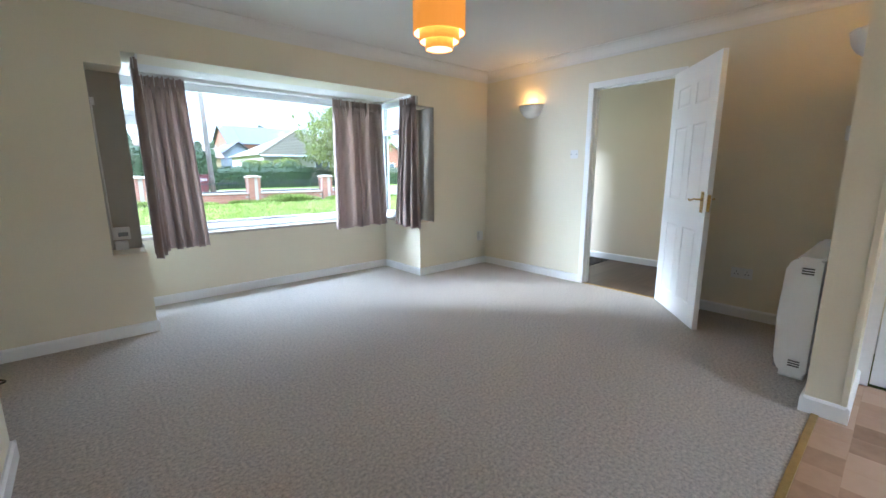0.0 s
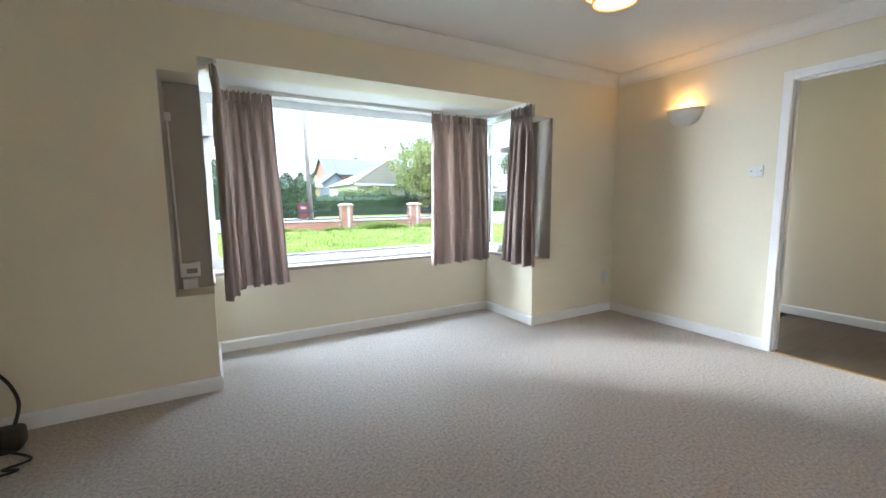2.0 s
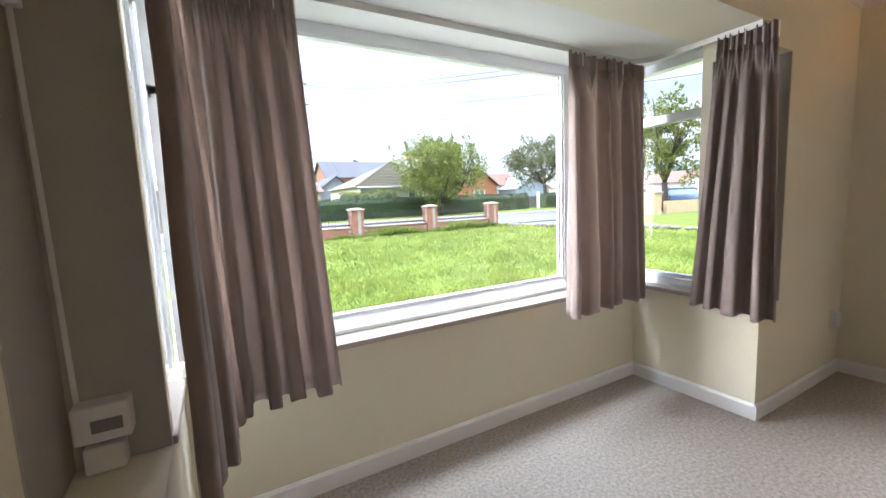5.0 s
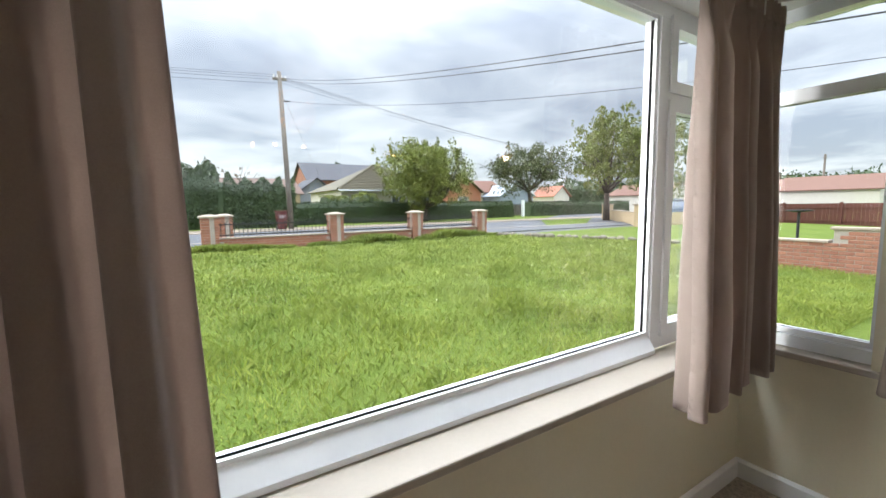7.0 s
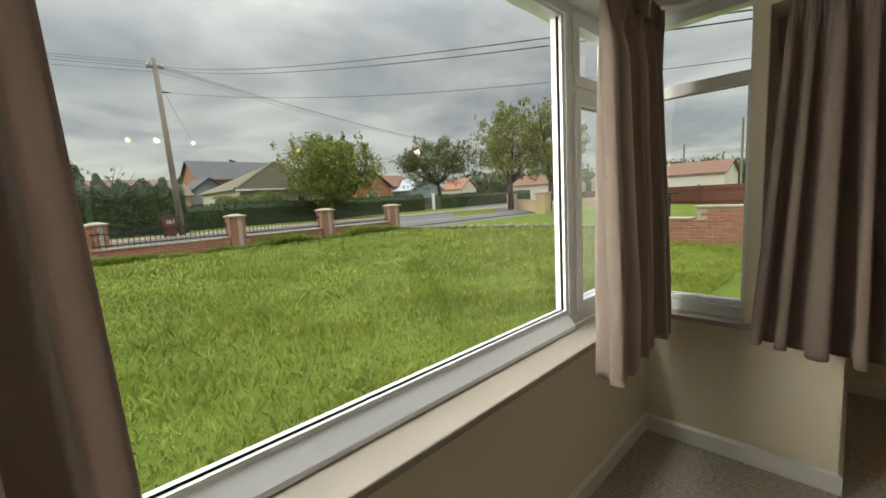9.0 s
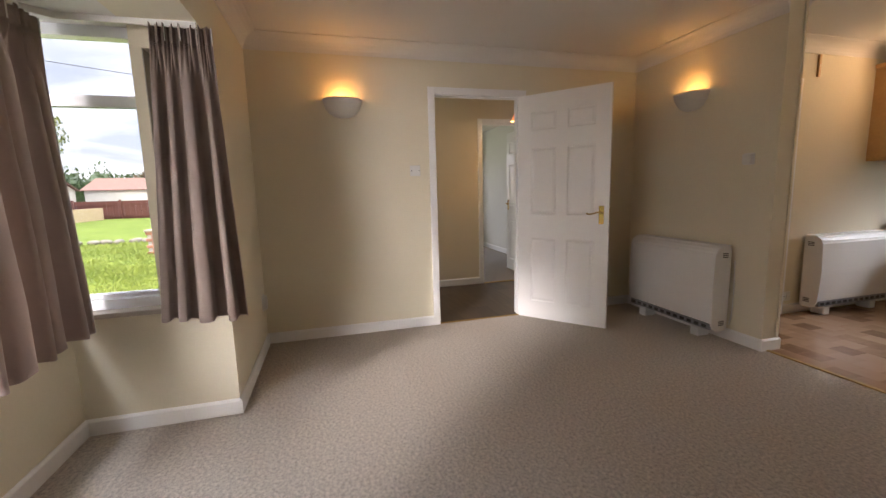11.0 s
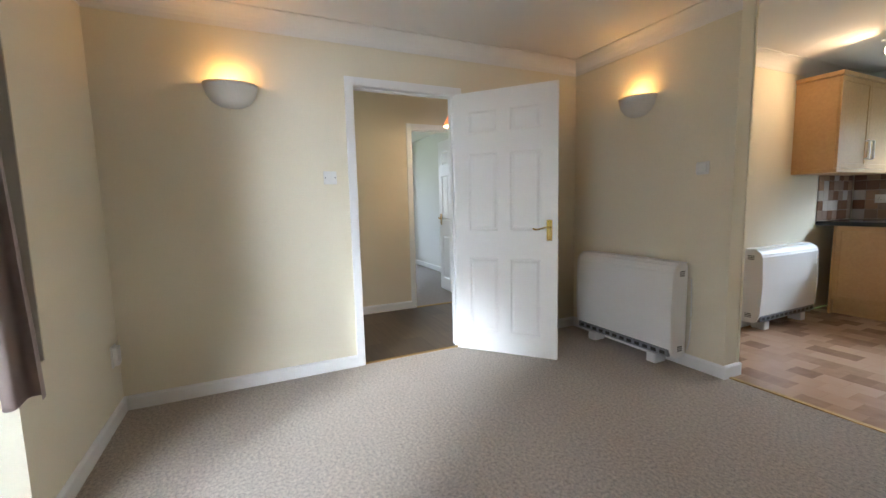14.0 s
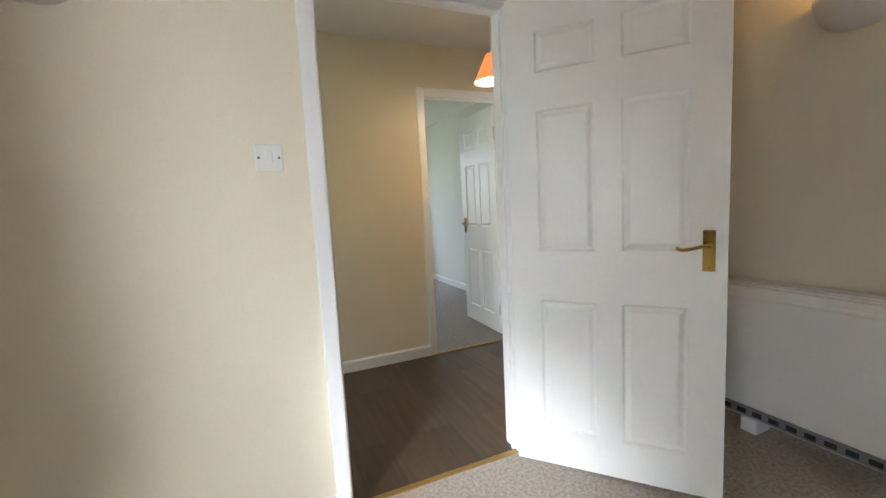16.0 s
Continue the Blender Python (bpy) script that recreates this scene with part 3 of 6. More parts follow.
for nm, fn in (("window_2", side_l), ("window_3", side_r)):
    wdw = window_unit(nm, "narrow white upvc side window of the bay", fn, [(4.735, 5.15, 0.715, TRZ - 0.02, False)], SILL, HEAD, LOW_IOR_GLASS)
    bm = bmesh.new()
    fn(bm, 4.68, 5.205, TRZ - 0.02, TRZ + 0.03, 0, 0.06)
    part("transom", bm, UPVC, wdw)
    bm = bmesh.new()
    fn(bm, 4.735, 5.15, TRZ + 0.03, PZT, 0.024, 0.030)
    p = part("pane", bm, LOW_IOR_GLASS, wdw)
    p.visible_shadow = False
structure("trim_corner_posts", boxes((BAY1 + 0.03, BAY1 + 0.12, 5.215, FY + 0.08, SILL, HEAD), (BAY0 - 0.12, BAY0 - 0.03, 5.215, FY + 0.08, SILL, HEAD),
                                     (BAY1 + 0.035, BAY1 + 0.115, 4.672, 4.725, SILL, HEAD), (BAY0 - 0.115, BAY0 - 0.035, 4.672, 4.725, SILL, HEAD)), UPVC, "white upvc window posts")
structure("trim_window_board", soft_box(BAY0, BAY1, BAYY - 0.006, FY + 0.01, SILL - 0.035, SILL - 0.008, 0.006), BOARD, "window board, white toned darker against the bay light")
structure("trim_side_board_r", soft_box(BAY1 - 0.012, BAY1 + 0.1, 4.68, BAYY - 0.007, SILL - 0.035, SILL - 0.008, 0.006), BOARD, "side window board, white toned darker against the bay light")
structure("trim_side_board_l", soft_box(BAY0 - 0.1, BAY0 + 0.012, 4.68, BAYY - 0.007, SILL - 0.035, SILL - 0.008, 0.006), BOARD, "side window board, white toned darker against the bay light")
structure("wall_bay_head", boxes((BAY0 - 0.04, BAY1 + 0.04, FY + 0.071, BAYY + 0.3, HEAD - 0.01, HEAD)), CEILING, "white bay head")

# curtain track
track = empty("curtain_track", "white plastic curtain track round the bay soffit", "curtain track")
rail = [(BAY0 + 0.09, WIN + 0.01), (BAY0 + 0.09, 4.95), (BAY0 + 0.17, 5.035), (BAY1 - 0.17, 5.035), (BAY1 - 0.09, 4.95), (BAY1 - 0.09, WIN + 0.01)]
bm = bmesh.new()
for (xa, ya), (xb, yb) in zip(rail, rail[1:]):
    d = Vector((xb - xa, yb - ya, 0))
    m = Matrix.Translation(((xa + xb) / 2, (ya + yb) / 2, HEAD - 0.014)) @ Matrix.Rotation(math.atan2(d.y, d.x), 4, "Z")
    vs = bmesh.ops.create_cube(bm, size=1)["verts"]
    bmesh.ops.transform(bm, matrix=m @ Matrix.Diagonal((d.length + 0.012, 0.013, 0.028, 1)), verts=vs)
part("rail", bm, PLASTIC, track)


def curtain(name, top, low, hems, folds, depth, seed, label):
    """A gathered curtain: top and low are the ends of its line at the track and at the hem, hems the hem's height at both ends."""
    rnd = random.Random(seed)
    ob = empty(name, label, "curtain", group="taupe bay curtains")
    (a, b), (c, d) = [[Vector((*e, 0)) for e in line] for line in (top, low)]
    nu, nv = folds * 28, 44
    cuts = [0.0]
    for _ in range(folds):
        cuts.append(cuts[-1] + rnd.uniform(0.45, 1.7))
    cuts = [q / cuts[-1] for q in cuts]
    # each half fold has its own depth at the top and at the hem: some open out, some run together
    high = [rnd.uniform(0.25, 0.95) for _ in range(2 * folds)]
    deep = [rnd.uniform(0.55, 1.35) for _ in range(2 * folds)]
    drop = [rnd.uniform(-0.008, 0.008) for _ in range(2 * folds)]
    skew = [rnd.uniform(-0.16, 0.16) for _ in range(folds)]

    def ease(x):
        x = max(0.0, min(1.0, x))
        return x * x * (3 - 2 * x)

    def at(u, v):
        j = 0
        while j < folds - 1 and u > cuts[j + 1]:
            j += 1
        f = (u - cuts[j]) / (cuts[j + 1] - cuts[j])
        f += skew[j] * v * math.sin(math.pi * f) ** 2
        half = 2 * j + (1 if f > 0.5 else 0)
        ph = 2 * math.pi * f
        amp = high[half] + (deep[half] - high[half]) * ease(v * 1.15)
        wave = math.tanh(1.5 * math.sin(ph)) / 0.905 * amp * depth
        ruffle = 0.014 * math.sin(2 * ph) + 0.007 * math.sin(5 * ph + seed)
        body = ease((v - 0.045) / 0.16)
        line = (a + (b - a) * u).lerp(c + (d - c) * u, v ** 1.15)
        along = ((b - a) * (1 - v) + (d - c) * v)
        wide = along.length * (cuts[j + 1] - cuts[j])
        along.normalize()
        out = Vector((along.y, -along.x, 0))
        over = -0.085 * wide * math.sin(2 * ph) * body * amp
        crumple = 0.006 * noise.noise(Vector((u * 7, v * 5, seed * 3.7))) + 0.010 * noise.noise(Vector((u * 2.5, v * 2.2, seed * 1.9 + 8)))
        p = line + along * over + out * (ruffle * (1 - body) + wave * body + crumple * v)
        bottom = hems[0] + (hems[1] - hems[0]) * u + drop[half] * math.sin(ph) ** 2
        p.z = CT + 0.006 * math.sin(3 * ph) * (1 - body) + (bottom - CT) * v
        return p

    def sheet(rows_, thickness):
        bm = bmesh.new()
        g = [[bm.verts.new(at(i / nu, v)) for i in range(nu + 1)] for v in rows_]
        for q, r in zip(g, g[1:]):
            for i in range(nu):
                bm.faces.new((q[i], q[i + 1], r[i + 1], r[i]))
        bmesh.ops.solidify(bm, geom=bm.faces[:], thickness=thickness)
        return bm

    tape = 0.058
    part("cloth", sheet([tape + (1 - tape) * k / nv for k in range(nv + 1)], 0.004), CURTAIN, ob, smooth=True)
    part("heading", sheet([tape * k / 5 for k in range(6)], 0.007), CURTAIN, ob, smooth=True)
    for i in range(folds + 1):
        p = at(min(1, i / folds), 0.03)
        part("hook", rod(((p.x, p.y, p.z - 0.03), (p.x, p.y, CT + 0.002), 0.003), seg=6), PLASTIC, ob)
    return ob


CT = 1.985
YC = 5.035
curtain("curtain", ((BAY0 + 0.11, YC), (1.215, 5.03)), ((BAY0 + 0.12, 4.95), (1.26, 4.91)), (0.525, 0.535), 5, 0.052, 3, "taupe lined curtain drawn back beside the bay window")
curtain("curtain", ((BAY0 + 0.075, 4.43), (BAY0 + 0.115, 4.96)), ((BAY0 + 0.065, 4.42), (BAY0 + 0.175, 4.92)), (0.55, 0.53), 5, 0.036, 5, "taupe lined curtain hanging askew over the bay's meter recess")
curtain("curtain", ((2.60, YC), (BAY1 - 0.06, YC)), ((2.555, 4.975), (BAY1 - 0.03, 5.02)), (0.555, 0.565), 6, 0.056, 8, "taupe lined curtain drawn back beside the bay window")
curtain("curtain", ((BAY1 - 0.09, 4.60), (BAY1 - 0.085, 4.345)), ((BAY1 - 0.12, 4.68), (BAY1 - 0.10, 4.30)), (0.60, 0.57), 4, 0.045, 11, "taupe lined curtain bunched at the end of the bay")


# ---- storage heaters ----
def storage_heater(name, m, w, h, d, slots, label):
    """Back against y 0, front towards -y; x from 0 to w."""
    ob = empty(name, label, "storage heater", m, "storage heaters")
    z0 = 0.075
    bm = bmesh.new()
    prof = [(-0.02, z0), (-d + 0.03, z0), (-d, z0 + 0.06), (-d - 0.012, z0 + h * 0.5), (-d, z0 + h - 0.05), (-d + 0.035, z0 + h - 0.004), (-d + 0.06, z0 + h), (-0.02, z0 + h)]
    ends = [[bm.verts.new((x, y, z)) for y, z in prof] for x in (0.012, w - 0.012)]
    for i in range(len(prof)):
        j = (i + 1) % len(prof)
        bm.faces.new((ends[0][i], ends[0][j], ends[1][j], ends[1][i]))
    bm.faces.new(ends[0]), bm.faces.new(ends[1])
    bmesh.ops.recalc_face_normals(bm, faces=bm.faces)
    bmesh.ops.bevel(bm, geom=[e for e in bm.edges if abs(e.verts[0].co.x - e.verts[1].co.x) > 0.1], offset=0.012, segments=3, affect="EDGES")
    part("body", bm, HEATER, ob)
    for x0, x1 in ((0, 0.012), (w - 0.012, w)):
        bm = bmesh.new()
        pr = [(y * 1.0, z) for y, z in prof]
        e2 = [[bm.verts.new((x, y * 1.02, z0 + (z - z0) * 1.005)) for y, z in pr] for x in (x0, x1)]
        for i in range(len(pr)):
            j = (i + 1) % len(pr)
            bm.faces.new((e2[0][i], e2[0][j], e2[1][j], e2[1][i]))
        bm.faces.new(e2[0]), bm.faces.new(e2[1])
        bmesh.ops.recalc_face_normals(bm, faces=bm.faces)
        bmesh.ops.bevel(bm, geom=[e for e in bm.edges if abs(e.verts[0].co.x - e.verts[1].co.x) > 0.005], offset=0.015, segments=3, affect="EDGES")
        cheek = part("end_panel", bm, HEATER, ob)
        for zv in (z0 + 0.045, z0 + h - 0.085):
            for k in range(3):
                xv = x0 if x0 == 0 else x1
                part("vent", boxes((xv - 0.002, xv + 0.002, -d * 0.62, -d * 0.62 + 0.05, zv + k * 0.014, zv + k * 0.014 + 0.007)), DARK, cheek)
    lid = part("top_panel", soft_box(0.004, w - 0.004, -d + 0.05, -0.018, z0 + h, z0 + h + 0.008, 0.003), HEATER, ob)
    bm = soft_box(0.02, w - 0.02, -d - 0.004, -d + 0.03, z0 + 0.012, z0 + 0.062, 0.004)
    grille = part("air_grille", bm, GRILLE, ob, "grey slotted outlet grille")
    step = (w - 0.06) / slots
    for k in range(slots):
        part("slot", soft_box(0.03 + k * step + step * 0.2, 0.03 + k * step + step * 0.8, -d - 0.006, -d - 0.003, z0 + 0.024, z0 + 0.048, 0.001, 1), DARK, grille)
    for x in (0.12, w - 0.20):
        part("foot", soft_box(x, x + 0.075, -d + 0.01, -0.04, 0, z0, 0.008), HEATER, ob)
    return ob


storage_heater("storage_heater", pose(4.165, PIER_Y1 + 0.01, 0, 0, 0, 180), 0.885, 0.655, 0.165, 12, "cream white storage heater against the partition wall")
storage_heater("storage_heater", pose(KX - 0.01, -0.25, 0, 0, 0, -90), 0.92, 0.64, 0.16, 12, "cream white storage heater against the kitchen wall")
flex = empty("heater_cable", "white heater flex with wall outlet", "cable")
part("flex", tube(curve_through([(3.268, PIER_Y1 + 0.008, 0.62), (3.258, PIER_Y1 + 0.012, 0.4), (3.262, PIER_Y1 + 0.012, 0.2), (3.275, PIER_Y1 + 0.02, 0.12)]), 0.004), PLASTIC, flex, smooth=True)


# ---- lamps ----
def wall_light(m, label):
    """A quarter-bowl uplighter; the wall is at y 0, the room towards -y."""
    ob = empty("wall_light", label, "wall light", m, "plaster wall lights")
    prof = [(0.012, -0.142), (0.06, -0.135), (0.105, -0.110), (0.135, -0.070), (0.150, -0.02), (0.154, 0.0), (0.147, 0.0), (0.130, -0.065), (0.10, -0.102), (0.06, -0.126), (0.012, -0.133)]
    bm = lathe(prof, 28, math.pi, False)
    bmesh.ops.transform(bm, matrix=Matrix.Diagonal((1, -0.85, 1, 1)), verts=bm.verts)
    bmesh.ops.recalc_face_normals(bm, faces=bm.faces)
    part("bowl", bm, PLASTER, ob, smooth=True)
    part("backplate", soft_box(-0.05, 0.05, -0.018, 0, -0.12, -0.03, 0.004), PLASTER, ob)
    bulb = lathe([(0.001, 0.03), (0.012, 0.026), (0.018, 0.01), (0.016, -0.01), (0.01, -0.03), (0.01, -0.05), (0.001, -0.05)], 14)
    bmesh.ops.transform(bulb, matrix=Matrix.Translation((0, -0.06, -0.045)), verts=bulb.verts)
    part("bulb", bulb, BULB, ob, "lit warm bulb", smooth=True)
    return ob


wall_light(pose(DOORW, 3.705, 1.93, 0, 0, -90), "white plaster bowl wall light, lit amber, beside the doorway")
wall_light(pose(3.735, PIER_Y1, 1.93, 0, 0, 180), "white plaster bowl wall light, lit amber, above the storage heater")
point("wall_lamp_light", (DOORW - 0.075, 3.705, 1.955), WALL_W, (1, 0.45, 0.10), 0.02)
point("wall_lamp_light", (3.735, PIER_Y1 + 0.075, 1.955), WALL_W, (1, 0.45, 0.10), 0.02)

# three-tier pendant
PX, PYY, PZ = 2.09, 2.64, 1.885
pend = empty("pendant_lamp", "orange three-tier fabric pendant shade, lit", "pendant lamp", pose(PX, PYY, 0))
for r, z0, z1 in ((0.150, PZ + 0.085, PZ + 0.30), (0.115, PZ + 0.040, PZ + 0.12), (0.080, PZ, PZ + 0.075)):
    tier = part("shade_tier", lathe([(r, z0), (r, z1), (r - 0.002, z1), (r - 0.002, z0), (r, z0)], 40), SHADE, pend, smooth=False)
    part("shade_lining", lathe([(r - 0.0035, z0 + 0.001), (r - 0.0035, z1 - 0.002)], 40), SHADE_IN, tier, "glowing cream lining", smooth=True)
    part("rim", lathe([(r + 0.0012, z0 - 0.001), (r + 0.0012, z0 + 0.003), (r - 0.004, z0 + 0.003), (r - 0.004, z0 - 0.001), (r + 0.0012, z0 - 0.001)], 40), SHADE, tier)
part("diffuser", lathe([(0.001, PZ + 0.004), (0.076, PZ + 0.004), (0.076, PZ + 0.007), (0.001, PZ + 0.007)], 32), SHADE_IN, pend)
part("bulb", lathe([(0.001, PZ + 0.13), (0.02, PZ + 0.138), (0.03, PZ + 0.165), (0.02, PZ + 0.20), (0.012, PZ + 0.23), (0.001, PZ + 0.23)], 16), BULB, pend, smooth=True)
part("spider", rod(((-0.148, 0, PZ + 0.29), (0.148, 0, PZ + 0.29), 0.002), ((0, -0.148, PZ + 0.29), (0, 0.148, PZ + 0.29), 0.002), ((0, 0, PZ + 0.23), (0, 0, PZ + 0.30), 0.018)), PLASTIC, pend)
part("flex", rod(((0, 0, PZ + 0.30), (0, 0, CEIL - 0.02), 0.003)), PLASTIC, pend)
part("ceiling_rose", lathe([(0.001, CEIL - 0.03), (0.03, CEIL - 0.028), (0.045, CEIL - 0.01), (0.047, CEIL), (0.001, CEIL)], 24), PLASTIC, pend, smooth=True)
point("pendant_light", (PX, PYY, PZ + 0.17), PEND_W, (1, 0.72, 0.38), 0.03)

# hall pendant
hp = empty("pendant_lamp", "small terracotta cone pendant shade, lit, in the hall", "pendant lamp", pose(5.12, 1.80, 0))
part("shade", lathe([(0.11, 1.92), (0.035, 2.08), (0.033, 2.08), (0.107, 1.92), (0.11, 1.92)], 28), glow("terracotta_shade", (0.5, 0.13, 0.035), 0.5), hp, smooth=True)
part("shade_lining", lathe([(0.105, 1.922), (0.032, 2.078)], 28), SHADE_IN, hp, smooth=True)
part("bulb", lathe([(0.001, 1.925), (0.025, 1.935), (0.03, 1.96), (0.015, 2.0), (0.001, 2.02)], 16), BULB, hp, smooth=True)
part("flex", rod(((0, 0, 2.07), (0, 0, CEIL), 0.003)), PLASTIC, hp)
point("hall_light", (5.12, 1.80, 1.91), HALL_W, (1, 0.72, 0.40), 0.04)

# kitchen spot bar
bar = empty("spotlight_bar", "steel ceiling bar with three lit spotlights", "spotlight")
part("bar", soft_box(2.20, 3.05, -0.92, -0.90, CEIL - 0.03, CEIL - 0.012, 0.003), STEEL, bar)
part("ceiling_plate", soft_box(2.54, 2.70, -0.95, -0.87, CEIL - 0.014, CEIL, 0.003), STEEL, bar)
for x, aim in ((2.97, (0.5, 0.7, -0.2)), (2.57, (-0.3, 0.95, -0.15)), (2.29, (-0.9, 0.3, -0.15))):
    c = Vector((x, -0.91, CEIL - 0.10))
    d = Vector(aim).normalized()
    bm = bmesh.new()
    cyl(bm, c - d * 0.05, c + d * 0.045, 0.024, 0.036, 20)
    cyl(bm, (x, -0.91, CEIL - 0.03), tuple(c - d * 0.02), 0.006, seg=10)
    head = part("spot_head", bm, STEEL, bar, smooth=False)
    bm = bmesh.new()
    cyl(bm, c + d * 0.044, c + d * 0.05, 0.031, 0.031, 20)
    part("bulb", bm, BULB, head, "lit halogen bulb")
    sp = bpy.data.lights.new("spot_light", "SPOT")
    sp.energy, sp.color, sp.spot_size, sp.spot_blend, sp.shadow_soft_size = SPOT_W, (1, 0.60, 0.28), radians(140), 0.7, 0.03
    new("spot_light", sp).matrix_world = look(tuple(c + d * 0.06), tuple(c + d))


# ---- plates ----
def wall_plate(name, m, w, h, label, category, kind):
    """Wall at y 0, front towards -y."""
    ob = empty(name, label, category, m)
    part("plate", soft_box(-w / 2, w / 2, -0.009, 0, -h / 2, h / 2, 0.003), PLASTIC, ob)
    if kind == "switch":
        part("rocker", soft_box(-0.011, 0.011, -0.014, -0.008, -0.02, 0.02, 0.002), PLASTIC, ob)
        for x in (-0.032, 0.032):
            part("screw", rod(((x, -0.0095, 0), (x, -0.0105, 0), 0.004)), DARK, ob)
    if kind == "socket":
        for x in (-0.036, 0.036):
            for dx, dz in ((0, 0.012), (-0.011, -0.008), (0.011, -0.008)):
                part("pin_hole", boxes((x + dx - 0.003, x + dx + 0.003, -0.0098, -0.0085, dz - 0.004, dz + 0.004)), DARK, ob)
            part("rocker", soft_box(x - 0.009, x + 0.009, -0.0125, -0.0085, 0.018, 0.036, 0.0015), PLASTIC, ob)
    if kind == "box":
        part("cover", soft_box(-w / 2 + 0.008, w / 2 - 0.008, -0.03, -0.008, -h / 2 + 0.008, h / 2 - 0.008, 0.004), PLASTIC, ob)
    return ob


wall_plate("light_switch", pose(DOORW, 3.135, 1.37, 0, 0, -90), 0.088, 0.088, "white plastic single light switch on the cream wall", "light switch", "switch")
wall_plate("light_switch", pose(3.225, PIER_Y1, 1.365, 0, 0, 180), 0.082, 0.082, "white plastic thermostat plate on the partition", "thermostat", "box")
wall_plate("socket", pose(DOORW, 1.55, 0.37, 0, 0, -90), 0.146, 0.086, "white double socket behind the open door", "socket", "socket")
wall_plate("socket", pose(4.29, WIN, 0.37, 0, 0, 180 - 180), 0.086, 0.120, "white phone outlet box near the corner", "socket", "box")
wall_plate("socket", pose(KX, -0.125, 0.16, 0, 0, -90), 0.086, 0.086, "white fused outlet beside the kitchen heater", "socket", "switch")

# meter in the bay pocket
meter = empty("electric_meter", "small white meter box with grey display in the window recess", "meter", pose(0.615, PY, 0.62))
part("meter_box", soft_box(-0.055, 0.055, -0.06, 0, 0.075, 0.165, 0.005), PLASTIC, meter)
part("display", soft_box(-0.02, 0.04, -0.063, -0.059, 0.10, 0.13, 0.001), GRILLE, meter, "dark grey display")
part("terminal_box", soft_box(-0.045, 0.035, -0.05, 0, -0.006, 0.06, 0.006), PLASTIC, meter)
part("conduit", rod(((-0.05, -0.012, 0.16), (-0.06, -0.012, 1.05), 0.006)), PLASTIC, meter)
part("junction", soft_box(-0.085, -0.04, -0.03, 0, 1.05, 1.10, 0.004), PLASTIC, meter)

# coiled black lead and adaptor on the carpet
lead = empty("extension_lead", "black coiled aerial lead and adaptor on the carpet", "cable")
part("adaptor", soft_box(-0.30, -0.10, 4.12, 4.25, 0, 0.11, 0.03, 3), DARK, lead, smooth=True)
part("cable", tube(curve_through([(-0.14, 4.20, 0.09), (-0.13, 4.26, 0.20), (-0.19, 4.33, 0.30), (-0.28, 4.38, 0.36), (-0.44, 4.39, 0.42)]), 0.008), DARK, lead, smooth=True)
part("coil", tube(curve_through([(-0.2, 4.12, 0.05), (-0.08, 4.08, 0.012), (-0.04, 4.02, 0.008), (-0.12, 3.98, 0.008), (-0.06, 3.95, 0.007), (-0.2, 3.92, 0.007), (-0.34, 3.93, 0.007)]), 0.006), DARK, lead, smooth=True)

# ---- hall and bedroom ----
mat_ob = empty("door_mat", "dark brown coir door mat in the hall", "door mat")
part("mat", soft_box(5.05, 5.72, 3.35, 4.15, -0.002, 0.014, 0.006), mat("coir", (0.03, 0.022, 0.017), 0.95, 0.3, 60, 300, 0.8, distance=0.01), mat_ob)
part("border", boxes((5.04, 5.73, 3.34, 3.352, -0.002, 0.010)), DARK, mat_ob)
alarm = empty("smoke_alarm", "round white smoke alarm on the hall ceiling", "smoke alarm")
bm = lathe([(0.001, CEIL - 0.035), (0.04, CEIL - 0.034), (0.052, CEIL - 0.02), (0.055, CEIL), (0.001, CEIL)], 28)
bmesh.ops.translate(bm, vec=(4.95, 2.25, 0), verts=bm.verts)
part("case", bm, PLASTIC, alarm, smooth=True)
bm = lathe([(0.001, CEIL - 0.038), (0.014, CEIL - 0.037), (0.015, CEIL - 0.033)], 16)
bmesh.ops.translate(bm, vec=(4.95, 2.25, 0), verts=bm.verts)
part("test_button", bm, GRILLE, alarm, smooth=True)

# ---- kitchen ----
CF = -1.50       # the base units' front
def shaker_front(bm, x0, x1, z0, z1, y, s=1, t=0.019):
    """A door front facing +y with a shallow recessed panel."""
    vs = box(bm, x0, x1, y - t, y, z0, z1)
    f = max((f for v in vs for f in v.link_faces), key=lambda f: f.calc_center_median().y)
    bm.normal_update()
    bmesh.ops.inset_individual(bm, faces=[f], thickness=0.055, depth=0)
    bmesh.ops.inset_individual(bm, faces=[f], thickness=0.004, depth=-0.005)


def bow_handle(a, b, out):
    """A square bow handle between two points, standing off by out."""
    a, b, o = Vector(a), Vector(b), Vector(out)
    return rod((a, a + o, 0.007), (b, b + o, 0.007), (a + o, b + o, 0.0085), seg=10)


